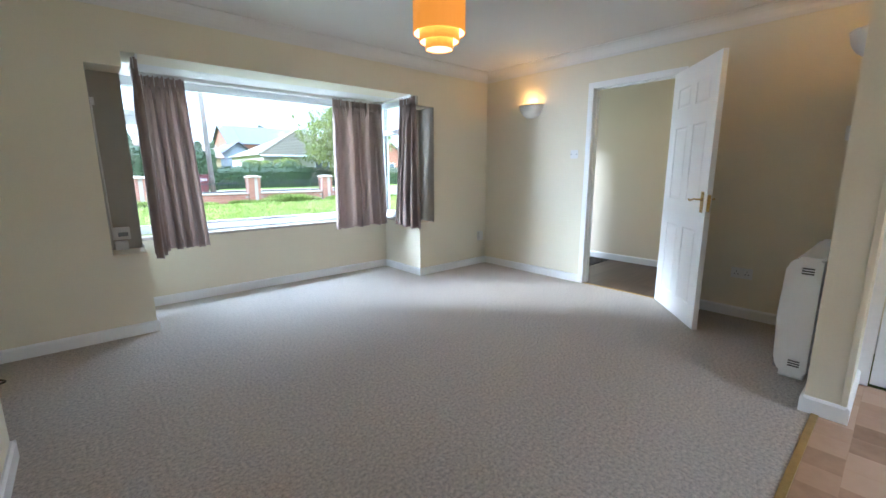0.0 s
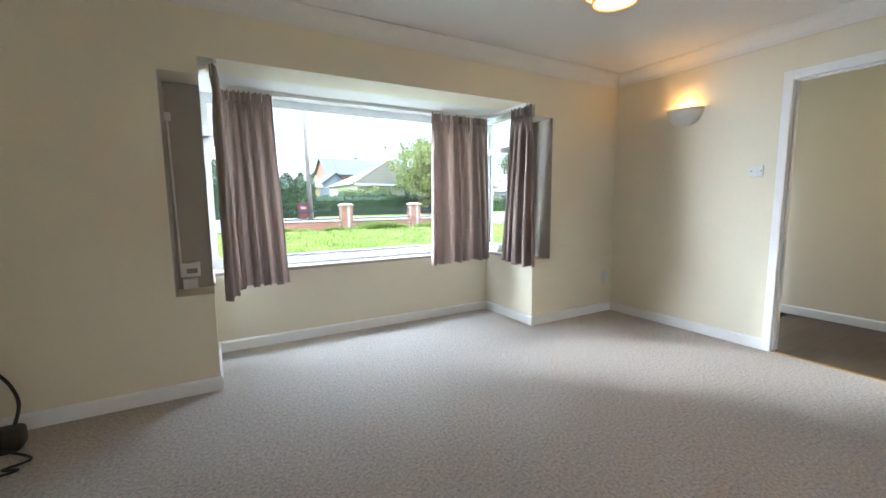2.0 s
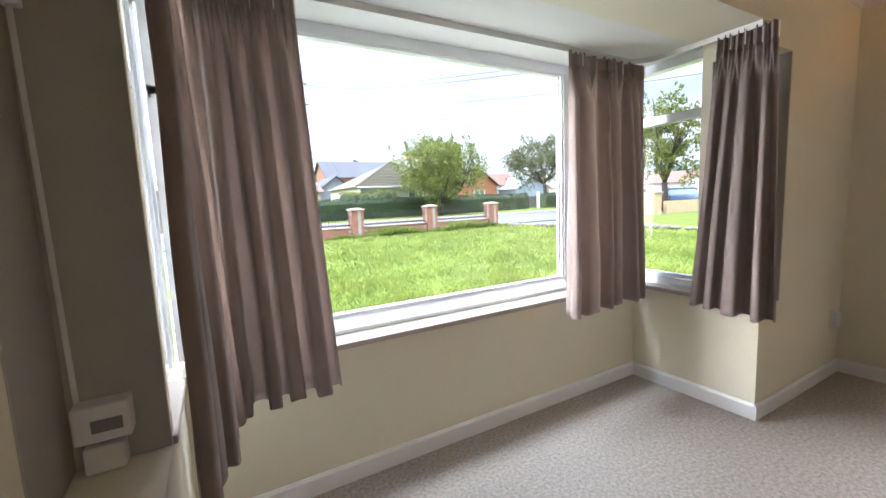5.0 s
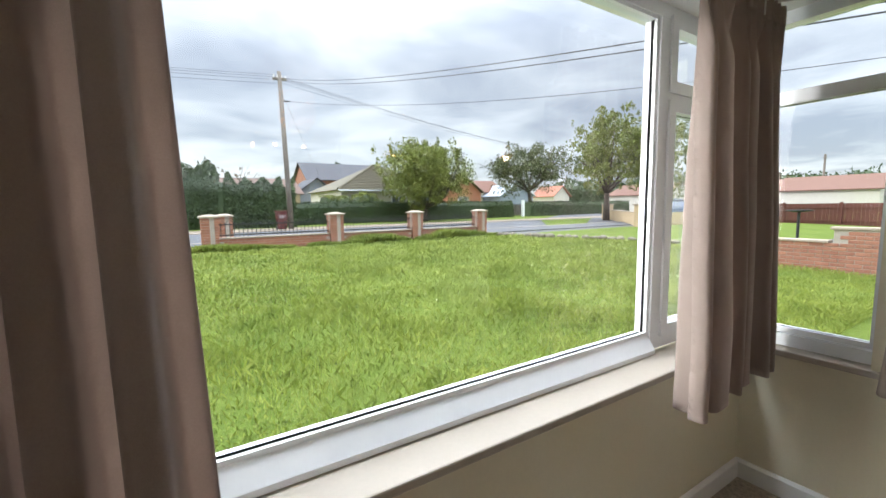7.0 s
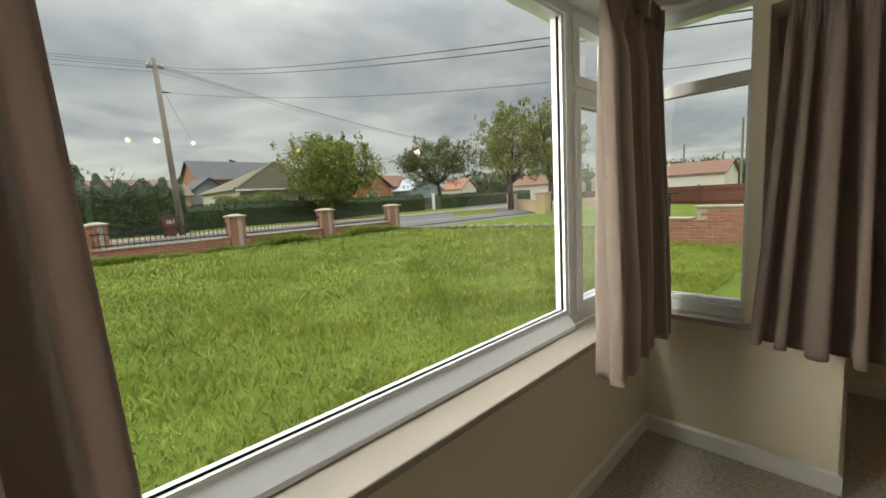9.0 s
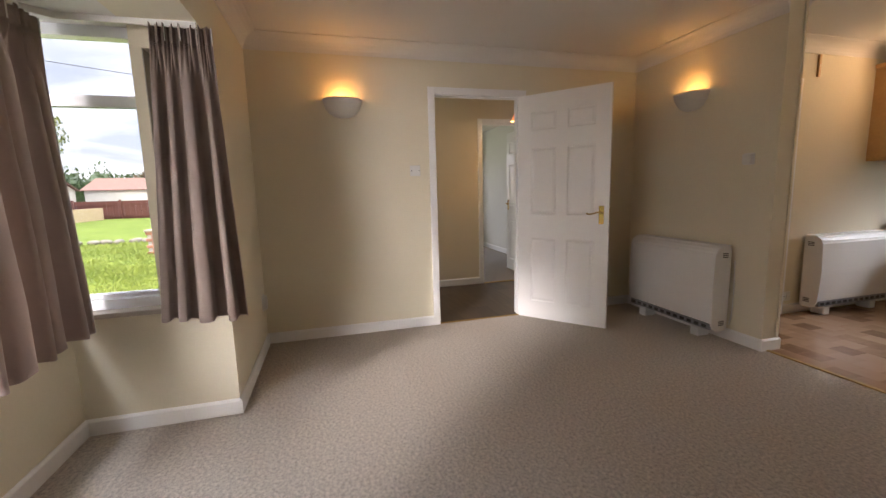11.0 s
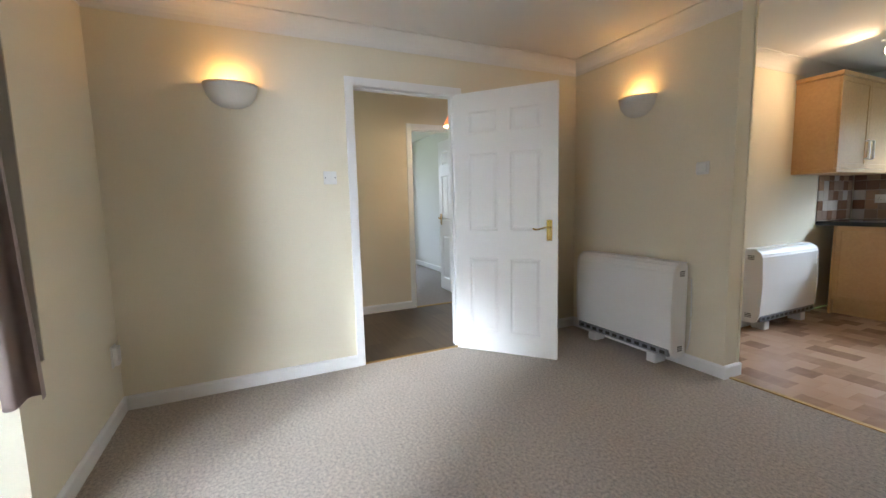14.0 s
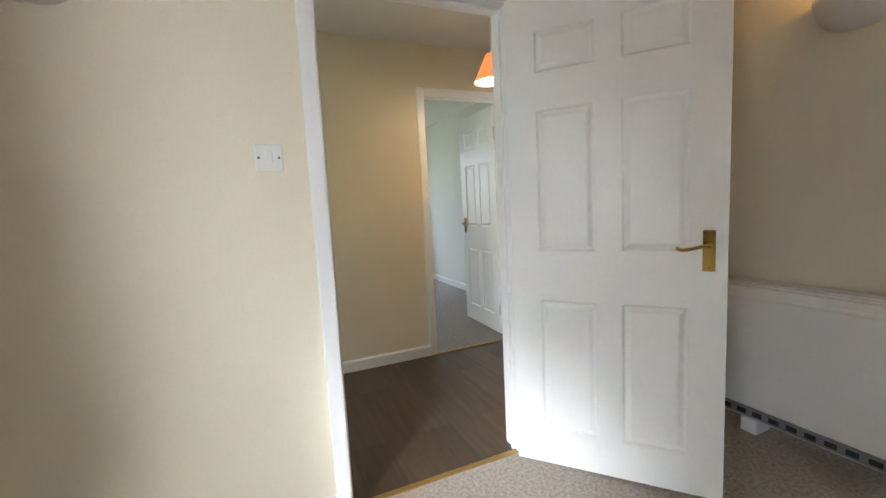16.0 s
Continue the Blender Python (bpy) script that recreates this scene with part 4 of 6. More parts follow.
for x0, x1, handle_right in ((2.96, 3.46, False), (2.46, 2.955, False), (1.96, 2.455, True), (1.46, 1.955, False), (0.96, 1.455, True)):
    cab = empty("base_cabinet", "maple shaker base cabinet with a steel bow handle", "cabinet", group="kitchen base units")
    part("body", boxes((x0 + 0.001, x1 - 0.001, BACK + 0.005, CF - 0.021, 0.14, 0.868)), MAPLE, cab)
    bm = bmesh.new()
    shaker_front(bm, x0 + 0.003, x1 - 0.002, 0.145, 0.86, CF)
    dr = part("door", bm, MAPLE, cab)
    hx = x0 + 0.045 if not handle_right else x1 - 0.045
    part("handle", bow_handle((hx, CF, 0.64), (hx, CF, 0.80), (0, 0.028, 0)), SATIN, dr, "satin steel bow handle")
part_end = empty("base_end_panel", "maple end panel beside the kitchen wall", "panel")
part("filler", boxes((3.462, 3.48, BACK + 0.005, CF - 0.003, 0.0, 0.868)), MAPLE, part_end)
plinth = empty("plinth", "maple plinth under the base units", "plinth")
part("kickboard", boxes((0.96, 3.46, CF - 0.075, CF - 0.057, 0, 0.138)), MAPLE, plinth)
wt = empty("worktop", "black speckled laminate worktop with rounded front edge", "worktop")
bm = boxes((0.94, KX - 0.002, BACK + 0.002, CF + 0.025, 0.87, 0.91))
bmesh.ops.bevel(bm, geom=[e for e in bm.edges if e.verts[0].co.y > CF and e.verts[1].co.y > CF and abs(e.verts[0].co.x - e.verts[1].co.x) > 0.2], offset=0.016, segments=4, affect="EDGES")
part("slab", bm, WORKTOP, wt)

sink = empty("kitchen_sink", "stainless inset sink and drainer", "sink")
bm = boxes((1.75, 2.75, CF - 0.52, CF - 0.06, 0.9105, 0.916))
f = max(bm.faces, key=lambda f: f.calc_center_median().z)
bmesh.ops.inset_individual(bm, faces=[f], thickness=0.03, depth=0)
bmesh.ops.inset_individual(bm, faces=[f], thickness=0.01, depth=-0.004)
part("drainer", bm, STEEL, sink)
part("bowl", soft_box(1.80, 2.20, CF - 0.48, CF - 0.10, 0.9125, 0.9135, 0.0004, 1), STEEL, sink)
tap = empty("mixer_tap", "chrome swan-neck mixer tap behind the sink", "tap", pose(2.46, BACK + 0.12, 0.91))
CHROME = mat("chrome", (0.75, 0.75, 0.76), 0.08, 0.02, 10, 60, 0.0, metal=1.0)
part("body", lathe([(0.001, 0), (0.032, 0), (0.03, 0.012), (0.022, 0.02), (0.021, 0.07), (0.016, 0.085), (0.001, 0.085)], 20), CHROME, tap, smooth=True)
part("spout", tube(curve_through([(0, 0, 0.06), (0, 0.0, 0.13), (0.02, 0.02, 0.175), (0.08, 0.08, 0.195), (0.15, 0.14, 0.195), (0.165, 0.155, 0.18)]), 0.012, 12), CHROME, tap, smooth=True)
for s in (-1, 1):
    part("lever", rod(((0, 0, 0.045), (0.06 * s, 0, 0.05), 0.008), ((0.06 * s, 0, 0.05), (0.075 * s, 0.04, 0.055), 0.007)), CHROME, tap, smooth=True)

# wall unit on the side wall
WU0, WU1, WZ0, WZ1, WX = -0.97, -2.05, 1.40, 2.18, KX - 0.31
wu = empty("wall_cabinet", "maple shaker wall cabinet with cornice, two doors", "cabinet")
part("body", boxes((WX, KX, WU1, WU0, WZ0, WZ1)), MAPLE, wu)
for y0, y1, hy in ((WU0 - 0.54, WU0 - 0.003, WU0 - 0.50), (WU1 + 0.003, WU0 - 0.544, WU0 - 0.585)):
    bm = bmesh.new()
    vs = box(bm, WX - 0.02, WX - 0.001, y0, y1, WZ0 + 0.004, WZ1 - 0.004)
    bm.normal_update()
    f = min(bm.faces, key=lambda f: f.calc_center_median().x)
    bmesh.ops.inset_individual(bm, faces=[f], thickness=0.055, depth=0)
    bmesh.ops.inset_individual(bm, faces=[f], thickness=0.004, depth=-0.005)
    dr = part("door", bm, MAPLE, wu)
    part("handle", bow_handle((WX - 0.02, hy, WZ0 + 0.09), (WX - 0.02, hy, WZ0 + 0.25), (-0.028, 0, 0)), SATIN, dr, "satin steel bow handle")
part("cornice", soft_box(WX - 0.035, KX, WU1, WU0 + 0.02, WZ1, WZ1 + 0.04, 0.008), MAPLE, wu)
part("pelmet", soft_box(WX - 0.022, KX, WU1, WU0 + 0.004, WZ0 - 0.035, WZ0, 0.006), MAPLE, wu)

# backsplash tiles, laid on the two walls
TILE_M = [mat("tile_" + k, c, 0.18, 0.10, 9, 60, 0.03) for k, c in (("cream", (0.52, 0.47, 0.42)), ("taupe", (0.30, 0.22, 0.17)), ("brown", (0.19, 0.105, 0.065)), ("tan", (0.38, 0.25, 0.16)))]
GROUT = mat("grout", (0.45, 0.41, 0.36), 0.9, 0.05, 20, 80, 0.1)
TS = 0.100
trnd = random.Random(4)
tile_meshes = []
for m_ in TILE_M:
    bm = soft_box(-TS / 2 + 0.0015, TS / 2 - 0.0015, -0.0035, 0.0035, -TS / 2 + 0.0015, TS / 2 - 0.0015, 0.0015, 1)
    tile_meshes.append(mesh_of("tile", bm, m_))


def tile_field(name, m, cols, rows_, beds, skip=None):
    back_ = structure(name, boxes(*beds), GROUT, "grout bed of the chequered kitchen tiles", category="tiles")
    back_.matrix_world = m
    for i in range(cols):
        for j in range(rows_):
            if skip and skip(i, j):
                continue
            t_ = new("tile", trnd.choice(tile_meshes))
            t_.parent = back_
            t_.location = ((i + 0.5) * TS, -0.007, (j + 0.5) * TS)


tile_field("trim_tiles_side", pose(KX, CF + 0.02, 0.912, 0, 0, -90), 7, 5, [(0, 7 * TS, -0.004, -0.0005, 0, 5 * TS)])
tile_field("trim_tiles_window", pose(KX - 0.012, BACK, 0.912, 0, 0, 180), 26, 5, [(0, 26 * TS, -0.004, -0.0005, 0, TS), (0, 4 * TS, -0.004, -0.0005, TS, 5 * TS)], lambda i, j: j > 0 and KX - 0.012 - (i + 1) * TS < KW1 + 0.06)
wall_plate("socket", pose(3.36, BACK + 0.012, 1.12, 0, 0, 180), 0.146, 0.086, "white double socket on the tiles", "socket", "socket")
blk = empty("black_box", "small black cordless phone base on the worktop", "phone base")
part("case", soft_box(3.17, 3.30, BACK + 0.05, BACK + 0.14, 0.911, 0.99, 0.008), DARK, blk)
part("cradle", soft_box(3.19, 3.28, BACK + 0.07, BACK + 0.12, 0.988, 0.996, 0.003), GRILLE, blk)

# kitchen window and blind
def kplace(bm, u0, u1, z0, z1, d0, d1):
    box(bm, u0, u1, BACK - 0.10 - d1, BACK - 0.10 - d0, z0, z1)


window_unit("window_4", "white upvc kitchen window over the sink", kplace, [(KW0 + 0.075, KW1 - 0.075, KWZ0 + 0.075, KWZ1 - 0.075, False)], KWZ0, KWZ1)
structure("trim_kitchen_sill", soft_box(KW0, KW1, BACK - 0.105, BACK + 0.02, KWZ0 - 0.012, KWZ0 + 0.008, 0.004), GLOSS, "white kitchen window sill")
blind = empty("roller_blind", "white roller blind with brown leaf print, half drawn", "blind")
BLIND = mat("white_blind_cloth", (0.82, 0.81, 0.79), 0.8, 0.03, 10, 200, 0.1)
bn, bl = BLIND.node_tree.nodes, BLIND.node_tree.links
b_through, b_mix = bn.new("ShaderNodeBsdfTranslucent"), bn.new("ShaderNodeMixShader")
b_through.inputs["Color"].default_value = (0.85, 0.84, 0.82, 1)
b_mix.inputs["Fac"].default_value = 0.45
bl.new(bn["Principled BSDF"].outputs[0], b_mix.inputs[1])
bl.new(b_through.outputs[0], b_mix.inputs[2])
bl.new(b_mix.outputs[0], bn["Material Output"].inputs["Surface"])
LEAF_D, LEAF_G, LEAF_B = (mat("print_" + n_, c, 0.8, 0.05, 10, 60, 0) for n_, c in (("brown", (0.09, 0.05, 0.04)), ("grey", (0.36, 0.36, 0.40)), ("tan", (0.30, 0.22, 0.17))))
part("tube", rod(((KW0 - 0.05, BACK + 0.045, 2.135), (KW1 + 0.05, BACK + 0.045, 2.135), 0.022), seg=20), BLIND, blind, smooth=True)
cloth = part("cloth", boxes((KW0 - 0.04, KW1 + 0.04, BACK + 0.024, BACK + 0.0255, 1.83, 2.135)), BLIND, blind)
part("bottom_bar", soft_box(KW0 - 0.04, KW1 + 0.04, BACK + 0.021, BACK + 0.029, 1.815, 1.832, 0.002), BLIND, blind)
for s in (-0.05, 0.05):
    part("bracket", soft_box((KW0 if s < 0 else KW1) + s - 0.004, (KW0 if s < 0 else KW1) + s + 0.004, BACK, BACK + 0.07, 2.10, 2.165, 0.002), PLASTIC, blind)
brnd = random.Random(9)
for k in range(95):
    x, z = brnd.uniform(KW0, KW1), brnd.uniform(1.85, 2.13)
    big = brnd.random() < 0.45
    bm = bmesh.new()
    vs = bmesh.ops.create_circle(bm, cap_ends=True, segments=14, radius=1)["verts"]
    rx, rz = (0.018, 0.026) if big else (0.008, 0.014)
    bmesh.ops.transform(bm, matrix=Matrix.Translation((x, BACK + 0.0262, z)) @ Matrix.Rotation(brnd.uniform(-1.2, 1.2), 4, "Y") @ Matrix.Diagonal((rx, 1, rz, 1)) @ Matrix.Rotation(radians(-90), 4, "X"), verts=vs)
    part("printed_leaf", bm, brnd.choice((LEAF_D, LEAF_G, LEAF_B, LEAF_G)), cloth)

batten = empty("wooden_batten", "short brown wooden batten fixed above the kitchen door", "batten")
part("strip", soft_box(KX - 0.018, KX, -0.26, -0.235, 2.08, 2.26, 0.003), MAPLE, batten)
part("screw", rod(((KX - 0.019, -0.2475, 2.17), (KX - 0.017, -0.2475, 2.17), 0.005)), STEEL, batten)

# ---- outdoors ----
def ground_z(x, y):
    """The garden rises gently from the house to the front wall."""
    s = max(0.0, min(1.0, (y - 5.6) / 8.0))
    return -0.14 + 0.20 * s * s * (3 - 2 * s) if y > 0 else -0.14


GRASS_SOIL = mat("lawn_ground", (0.11, 0.17, 0.026), 0.95, 0.25, 0.9, 22, 0.8, 60, second=(0.19, 0.24, 0.05), spec=0.1, distance=0.03)
ASPHALT = mat("asphalt", (0.12, 0.122, 0.128), 0.9, 0.12, 1.5, 60, 0.4, 90, distance=0.01)
CONCRETE = mat("worn_concrete", (0.225, 0.168, 0.12), 0.9, 0.3, 2.2, 70, 0.7, 60, second=(0.35, 0.28, 0.21), distance=0.012)
PALE_CONCRETE = mat("pale_concrete", (0.29, 0.25, 0.205), 0.9, 0.15, 2.2, 45, 0.4, 60, second=(0.37, 0.33, 0.28), distance=0.01)
BRICK = mat("red_brick", (0.33, 0.125, 0.075), 0.85, 0.25, 9, 80, 0.4, second=(0.42, 0.20, 0.13), per_object=0.28)
BUFF = mat("buff_brick", (0.50, 0.36, 0.20), 0.85, 0.15, 9, 80, 0.3, second=(0.56, 0.43, 0.27), per_object=0.12)
MORTAR = mat("mortar", (0.40, 0.35, 0.30), 0.95, 0.15, 8, 60, 0.3)
STONE = mat("cap_stone", (0.40, 0.33, 0.26), 0.9, 0.2, 7, 60, 0.4)
ROUGH_STONE = mat("rough_dark_stone", (0.20, 0.17, 0.13), 0.95, 0.3, 7, 60, 0.6, second=(0.28, 0.25, 0.19))
IRON = mat("dark_iron", (0.03, 0.03, 0.03), 0.5, 0.2, 9, 60, 0.1)
TIMBER = mat("grey_timber", (0.22, 0.19, 0.16), 0.85, 0.2, 4, 50, 0.4)
RED_FENCE = mat("red_stained_fence", (0.16, 0.055, 0.04), 0.8, 0.2, 4, 50, 0.3)
BARK = mat("bark", (0.075, 0.058, 0.045), 0.95, 0.3, 8, 40, 0.8, distance=0.02)
ORANGE_TILE = mat("orange_clay_tile", (0.44, 0.105, 0.05), 0.8, 0.15, 3, 40, 0.3, per_object=0.15)
GREY_TILE = mat("mossy_grey_tile", (0.15, 0.125, 0.10), 0.85, 0.25, 3, 40, 0.3, second=(0.22, 0.20, 0.13), per_object=0.15)
SLATE = mat("dark_slate", (0.075, 0.075, 0.085), 0.7, 0.2, 3, 40, 0.3)
RENDERED = mat("pale_render", (0.62, 0.58, 0.50), 0.85, 0.06, 2, 40, 0.2)
GREY_FRAME = mat("anthracite_frame", (0.035, 0.038, 0.042), 0.4, 0.1, 4, 40, 0.02)
DARK_GLASS = mat("dark_pane", (0.10, 0.12, 0.14), 0.06, 0.05, 2, 10, 0.0, spec=0.8)
LEAF_GREEN = mat("tree_leaf", (0.135, 0.185, 0.024), 0.6, 0.3, 0.8, 20, 0, second=(0.24, 0.26, 0.045), per_object=0.35)
LEAF_DARK = mat("hedge_leaf", (0.030, 0.060, 0.016), 0.6, 0.3, 1.2, 20, 0, second=(0.06, 0.10, 0.026), per_object=0.35)
LEAF_RUST = mat("rusty_leaf", (0.11, 0.085, 0.03), 0.6, 0.3, 0.8, 20, 0, second=(0.15, 0.10, 0.045), per_object=0.35)
LEAF_OLIVE = mat("olive_leaf", (0.075, 0.105, 0.022), 0.6, 0.3, 0.8, 20, 0, second=(0.14, 0.16, 0.04), per_object=0.35)
# leaf green paled and greyed: the haze of distance is in the colour
LEAF_HAZE = mat("hazed_leaf", (0.22, 0.25, 0.20), 0.8, 0.12, 0.25, 12, 0, second=(0.26, 0.29, 0.235), per_object=0.05)
BLADE = mat("grass_blade", (0.19, 0.28, 0.035), 0.6, 0.3, 0.7, 3, 0, second=(0.35, 0.39, 0.078), per_object=0.30)

bm = bmesh.new()
xs = [-600, -200, -80, -40, -20] + [-12 + i for i in range(37)] + [30, 45, 80, 200, 600]
ys = [-600, -200, -60, -20, -8, -3, 2] + [5.6 + 0.8 * i for i in range(16)] + [20, 24, 30, 40, 60, 120, 300, 700]
gv = [[bm.verts.new((x, y, ground_z(x, y) - 0.02)) for x in xs] for y in ys]
for a, b in zip(gv, gv[1:]):
    for i in range(len(xs) - 1):
        bm.faces.new((a[i], a[i + 1], b[i + 1], b[i]))
structure("ground", bm, GRASS_SOIL, "rough green lawn and verges", smooth=True, category="lawn")

GW = 17.55       # the front wall's line


def slab(name, pts, z, material, label, category, thick=0.08):
    bm = bmesh.new()
    top = [bm.verts.new((x, y, ground_z(x, y) + z)) for x, y in pts]
    f = bm.faces.new(top)
    if f.normal.z < 0:
        f.normal_flip()
    r = bmesh.ops.extrude_face_region(bm, geom=[f])
    bmesh.ops.translate(bm, vec=(0, 0, -thick), verts=[v for v in r["geom"] if isinstance(v, bmesh.types.BMVert)])
    bmesh.ops.recalc_face_normals(bm, faces=bm.faces)
    return structure(name, bm, material, label, category=category)


# concrete drive in slabs with open joints
drnd = random.Random(2)
DRIVE_Y = (5.7, 9.15, 11.15, 13.3, 15.45, 17.6)
for y0, y1 in zip(DRIVE_Y, DRIVE_Y[1:]):
    for x0, x1 in ((-1.05 if y0 < 11 else -0.62, 0.275), (0.30, 0.87)):
        bow = 0.02 * (y0 - 9) * (x0 < 0)
        pts = [(x0 - bow * (y0 > 11), y0), (x1 - bow, y0), (x1 - bow, y1 - 0.025), (x0 - bow * (y0 > 11), y1 - 0.025)]
        slab("pavement_drive", pts, 0.02 + drnd.uniform(-0.008, 0.008), CONCRETE, "worn concrete drive slab with weeds in the joints", "drive")
slab("pavement_apron", [(-2.3, 11.2), (-0.68, 11.2), (-0.85, 17.0), (-2.3, 17.0)], 0.012, PALE_CONCRETE, "pale newer concrete beside the drive", "drive")
slab("pavement", [(-60, 18.1), (70, 18.1), (70, 20.4), (-60, 20.4)], 0.03, ASPHALT, "grey asphalt footway", "pavement")
slab("road", [(-80, 20.55), (90, 20.55), (90, 27.3), (-80, 27.3)], -0.012, ASPHALT, "worn grey asphalt road", "road", 0.05)
slab("road_side", [(24, 27.0), (60, 27.0), (90, 60), (70, 60)], -0.008, ASPHALT, "side road", "road", 0.05)
for y in (20.40, 27.3):
    structure("trim_kerb", soft_box(-80, 90, y, y + 0.15, -0.05, 0.10, 0.02), STONE, "concrete kerb", category="kerb")
slab("pavement_verge", [(-60, 27.5), (70, 27.5), (70, 29.2), (4, 30.0), (-60, 30.0)], 0.03, CONCRETE, "far footway", "pavement")


# brick piers and dwarf wall with iron railings
BW, BH, BD = 0.215, 0.065, 0.1025
brick_me = mesh_of("brick", soft_box(-BW / 2, BW / 2, -BD / 2, BD / 2, -BH / 2, BH / 2, 0.006, 1), BRICK)


def pier(x, y, courses=13, base=None, label="red brick gate pier with a stone cap"):
    ob = empty("brick_pier", label, "brick pier", pose(x, y, ground_z(x, y) - 0.03 if base is None else base), "front wall piers")
    half = 0.215
    part("core", boxes((-half + 0.01, half - 0.01, -half + 0.01, half - 0.01, 0, courses * 0.075)), MORTAR, ob)
    for k in range(courses):
        z = (k + 0.5) * 0.075
        turn = 90 if k % 2 else 0
        for q in range(4):
            b = new("brick", brick_me)
            b.parent = ob
            b.matrix_local = pose(0, 0, z, 0, 0, turn + 90 * q) @ pose(-half + BW / 2 - 0.001, -half + BD / 2 - 0.002, 0)
    bm = soft_box(-0.26, 0.26, -0.26, 0.26, courses * 0.075, courses * 0.075 + 0.05, 0.012)
    vs = bmesh.ops.create_cone(bm, cap_ends=True, segments=4, radius1=0.34, radius2=0.12, depth=0.05, matrix=Matrix.Translation((0, 0, courses * 0.075 + 0.073)) @ Matrix.Rotation(radians(45), 4, "Z"))["verts"]
    part("cap", bm, STONE, ob, "weathered stone cap")
    return ob


PIERS = (5.42, 8.40, 11.35)
for x in PIERS:
    pier(x, GW)
pier(1.83, GW)
pier(2.30, 18.75)
pier(-1.72, GW)


def dwarf_wall(x0, x1, y, courses, label):
    ob = empty("dwarf_wall", label, "garden wall", pose(x0, y, ground_z(x0, y) - 0.04), "front wall bays")
    w = x1 - x0
    part("core", boxes((0, w, -0.095, 0.095, 0, courses * 0.075)), MORTAR, ob)
    bm = bmesh.new()
    for k in range(courses):
        n_ = int(w / 0.225)
        for i in range(n_):
            x = (i + 0.5 + (0.5 if k % 2 else 0)) * w / n_
            if x > w - 0.1:
                continue
            box(bm, x - BW / 2, x + BW / 2, -0.105, 0.105, k * 0.075 + 0.005, k * 0.075 + 0.07)
    bricks = part("bricks", bm, BRICK, ob)
    bricks["kind"] = "stuff"
    part("coping", soft_box(0, w, -0.13, 0.13, courses * 0.075, courses * 0.075 + 0.04, 0.008), STONE, ob, "stone coping")
    top = courses * 0.075 + 0.04
    rail_ = part("railing", boxes((0, w, -0.015, 0.015, top + 0.35, top + 0.385), (0, w, -0.015, 0.015, top + 0.05, top + 0.085)), IRON, ob, "black iron railing")
    bm = bmesh.new()
    n_ = int(w / 0.115)
    for i in range(n_):
        x = (i + 0.5) * w / n_
        cyl(bm, (x, 0, top), (x, 0, top + 0.42), 0.010, seg=5)
        if i % 2:
            for s in (-1, 1):
                cyl(bm, (x, 0, top + 0.38), (x + s * 0.09, 0, top + 0.50), 0.008, seg=4)
    part("balusters", bm, IRON, ob)
    return ob


dwarf_wall(2.05, PIERS[0] - 0.22, GW, 5, "low red brick wall with stone coping and iron railings")
for a, b in zip(PIERS, PIERS[1:]):
    dwarf_wall(a + 0.22, b - 0.22, GW, 5, "low red brick wall with stone coping and iron railings")
dwarf_wall(-6.5, -1.94, GW, 3, "low brick wall with iron railings beyond the gate")

# the low stone edging round the corner of the lawn
srnd = random.Random(5)
edging = empty("stone_edging", "low rough stone edging round the lawn corner", "stone edging")
p0, p1 = Vector((11.6, 17.4, 0)), Vector((14.6, 9.0, 0))
for k in range(30):
    p = p0.lerp(p1, k / 29) + Vector((srnd.uniform(-0.05, 0.05), srnd.uniform(-0.05, 0.05), 0))
    bm = bmesh.new()
    bmesh.ops.create_icosphere(bm, subdivisions=2, radius=1)
    for v in bm.verts:
        v.co *= 1 + 0.25 * noise.noise(v.co * 1.4 + Vector((k * 3.1, 0, 0)))
    bmesh.ops.transform(bm, matrix=Matrix.Translation((p.x, p.y, ground_z(p.x, p.y) + 0.05)) @ Matrix.Rotation(srnd.uniform(0, 3), 4, "Z") @ Matrix.Diagonal((0.19, 0.13, srnd.uniform(0.06, 0.11), 1)), verts=bm.verts)
    part("stone", bm, ROUGH_STONE, edging, smooth=True)
slab("road_corner", [(13.2, 17.9), (40, 18.1), (60, 4), (60, -2), (15.4, 8.6)], -0.01, ASPHALT, "side road surface", "road", 0.05)

# brick side wall seen through the side window, and the fence beyond the side road
sw = empty("side_brick_wall", "stepped red brick garden wall with stone coping", "garden wall", pose(11.75, 4.0, ground_z(11.7, 6) - 0.02))
part("core", boxes((-0.10, 0.10, 0.0, 3.9, 0, 0.60), (-0.10, 0.10, 0.0, 2.9, 0.60, 0.86)), MORTAR, sw)
for k in range(11):
    n_ = 17 if k < 8 else 12
    for i in range(n_):
        y = (i + 0.5 + (0.5 if k % 2 else 0)) * 0.225
        if y > (3.85 if k < 8 else 2.8):
            continue
        b = new("brick", brick_me)
        b.parent = sw
        b.matrix_local = pose(-0.06, y, k * 0.075 + 0.04, 0, 0, 90)
part("coping", soft_box(-0.14, 0.14, -0.02, 2.95, 0.86, 0.91, 0.01), STONE, sw)
part("lower_coping", soft_box(-0.14, 0.14, 2.96, 3.95, 0.60, 0.65, 0.01), STONE, sw)


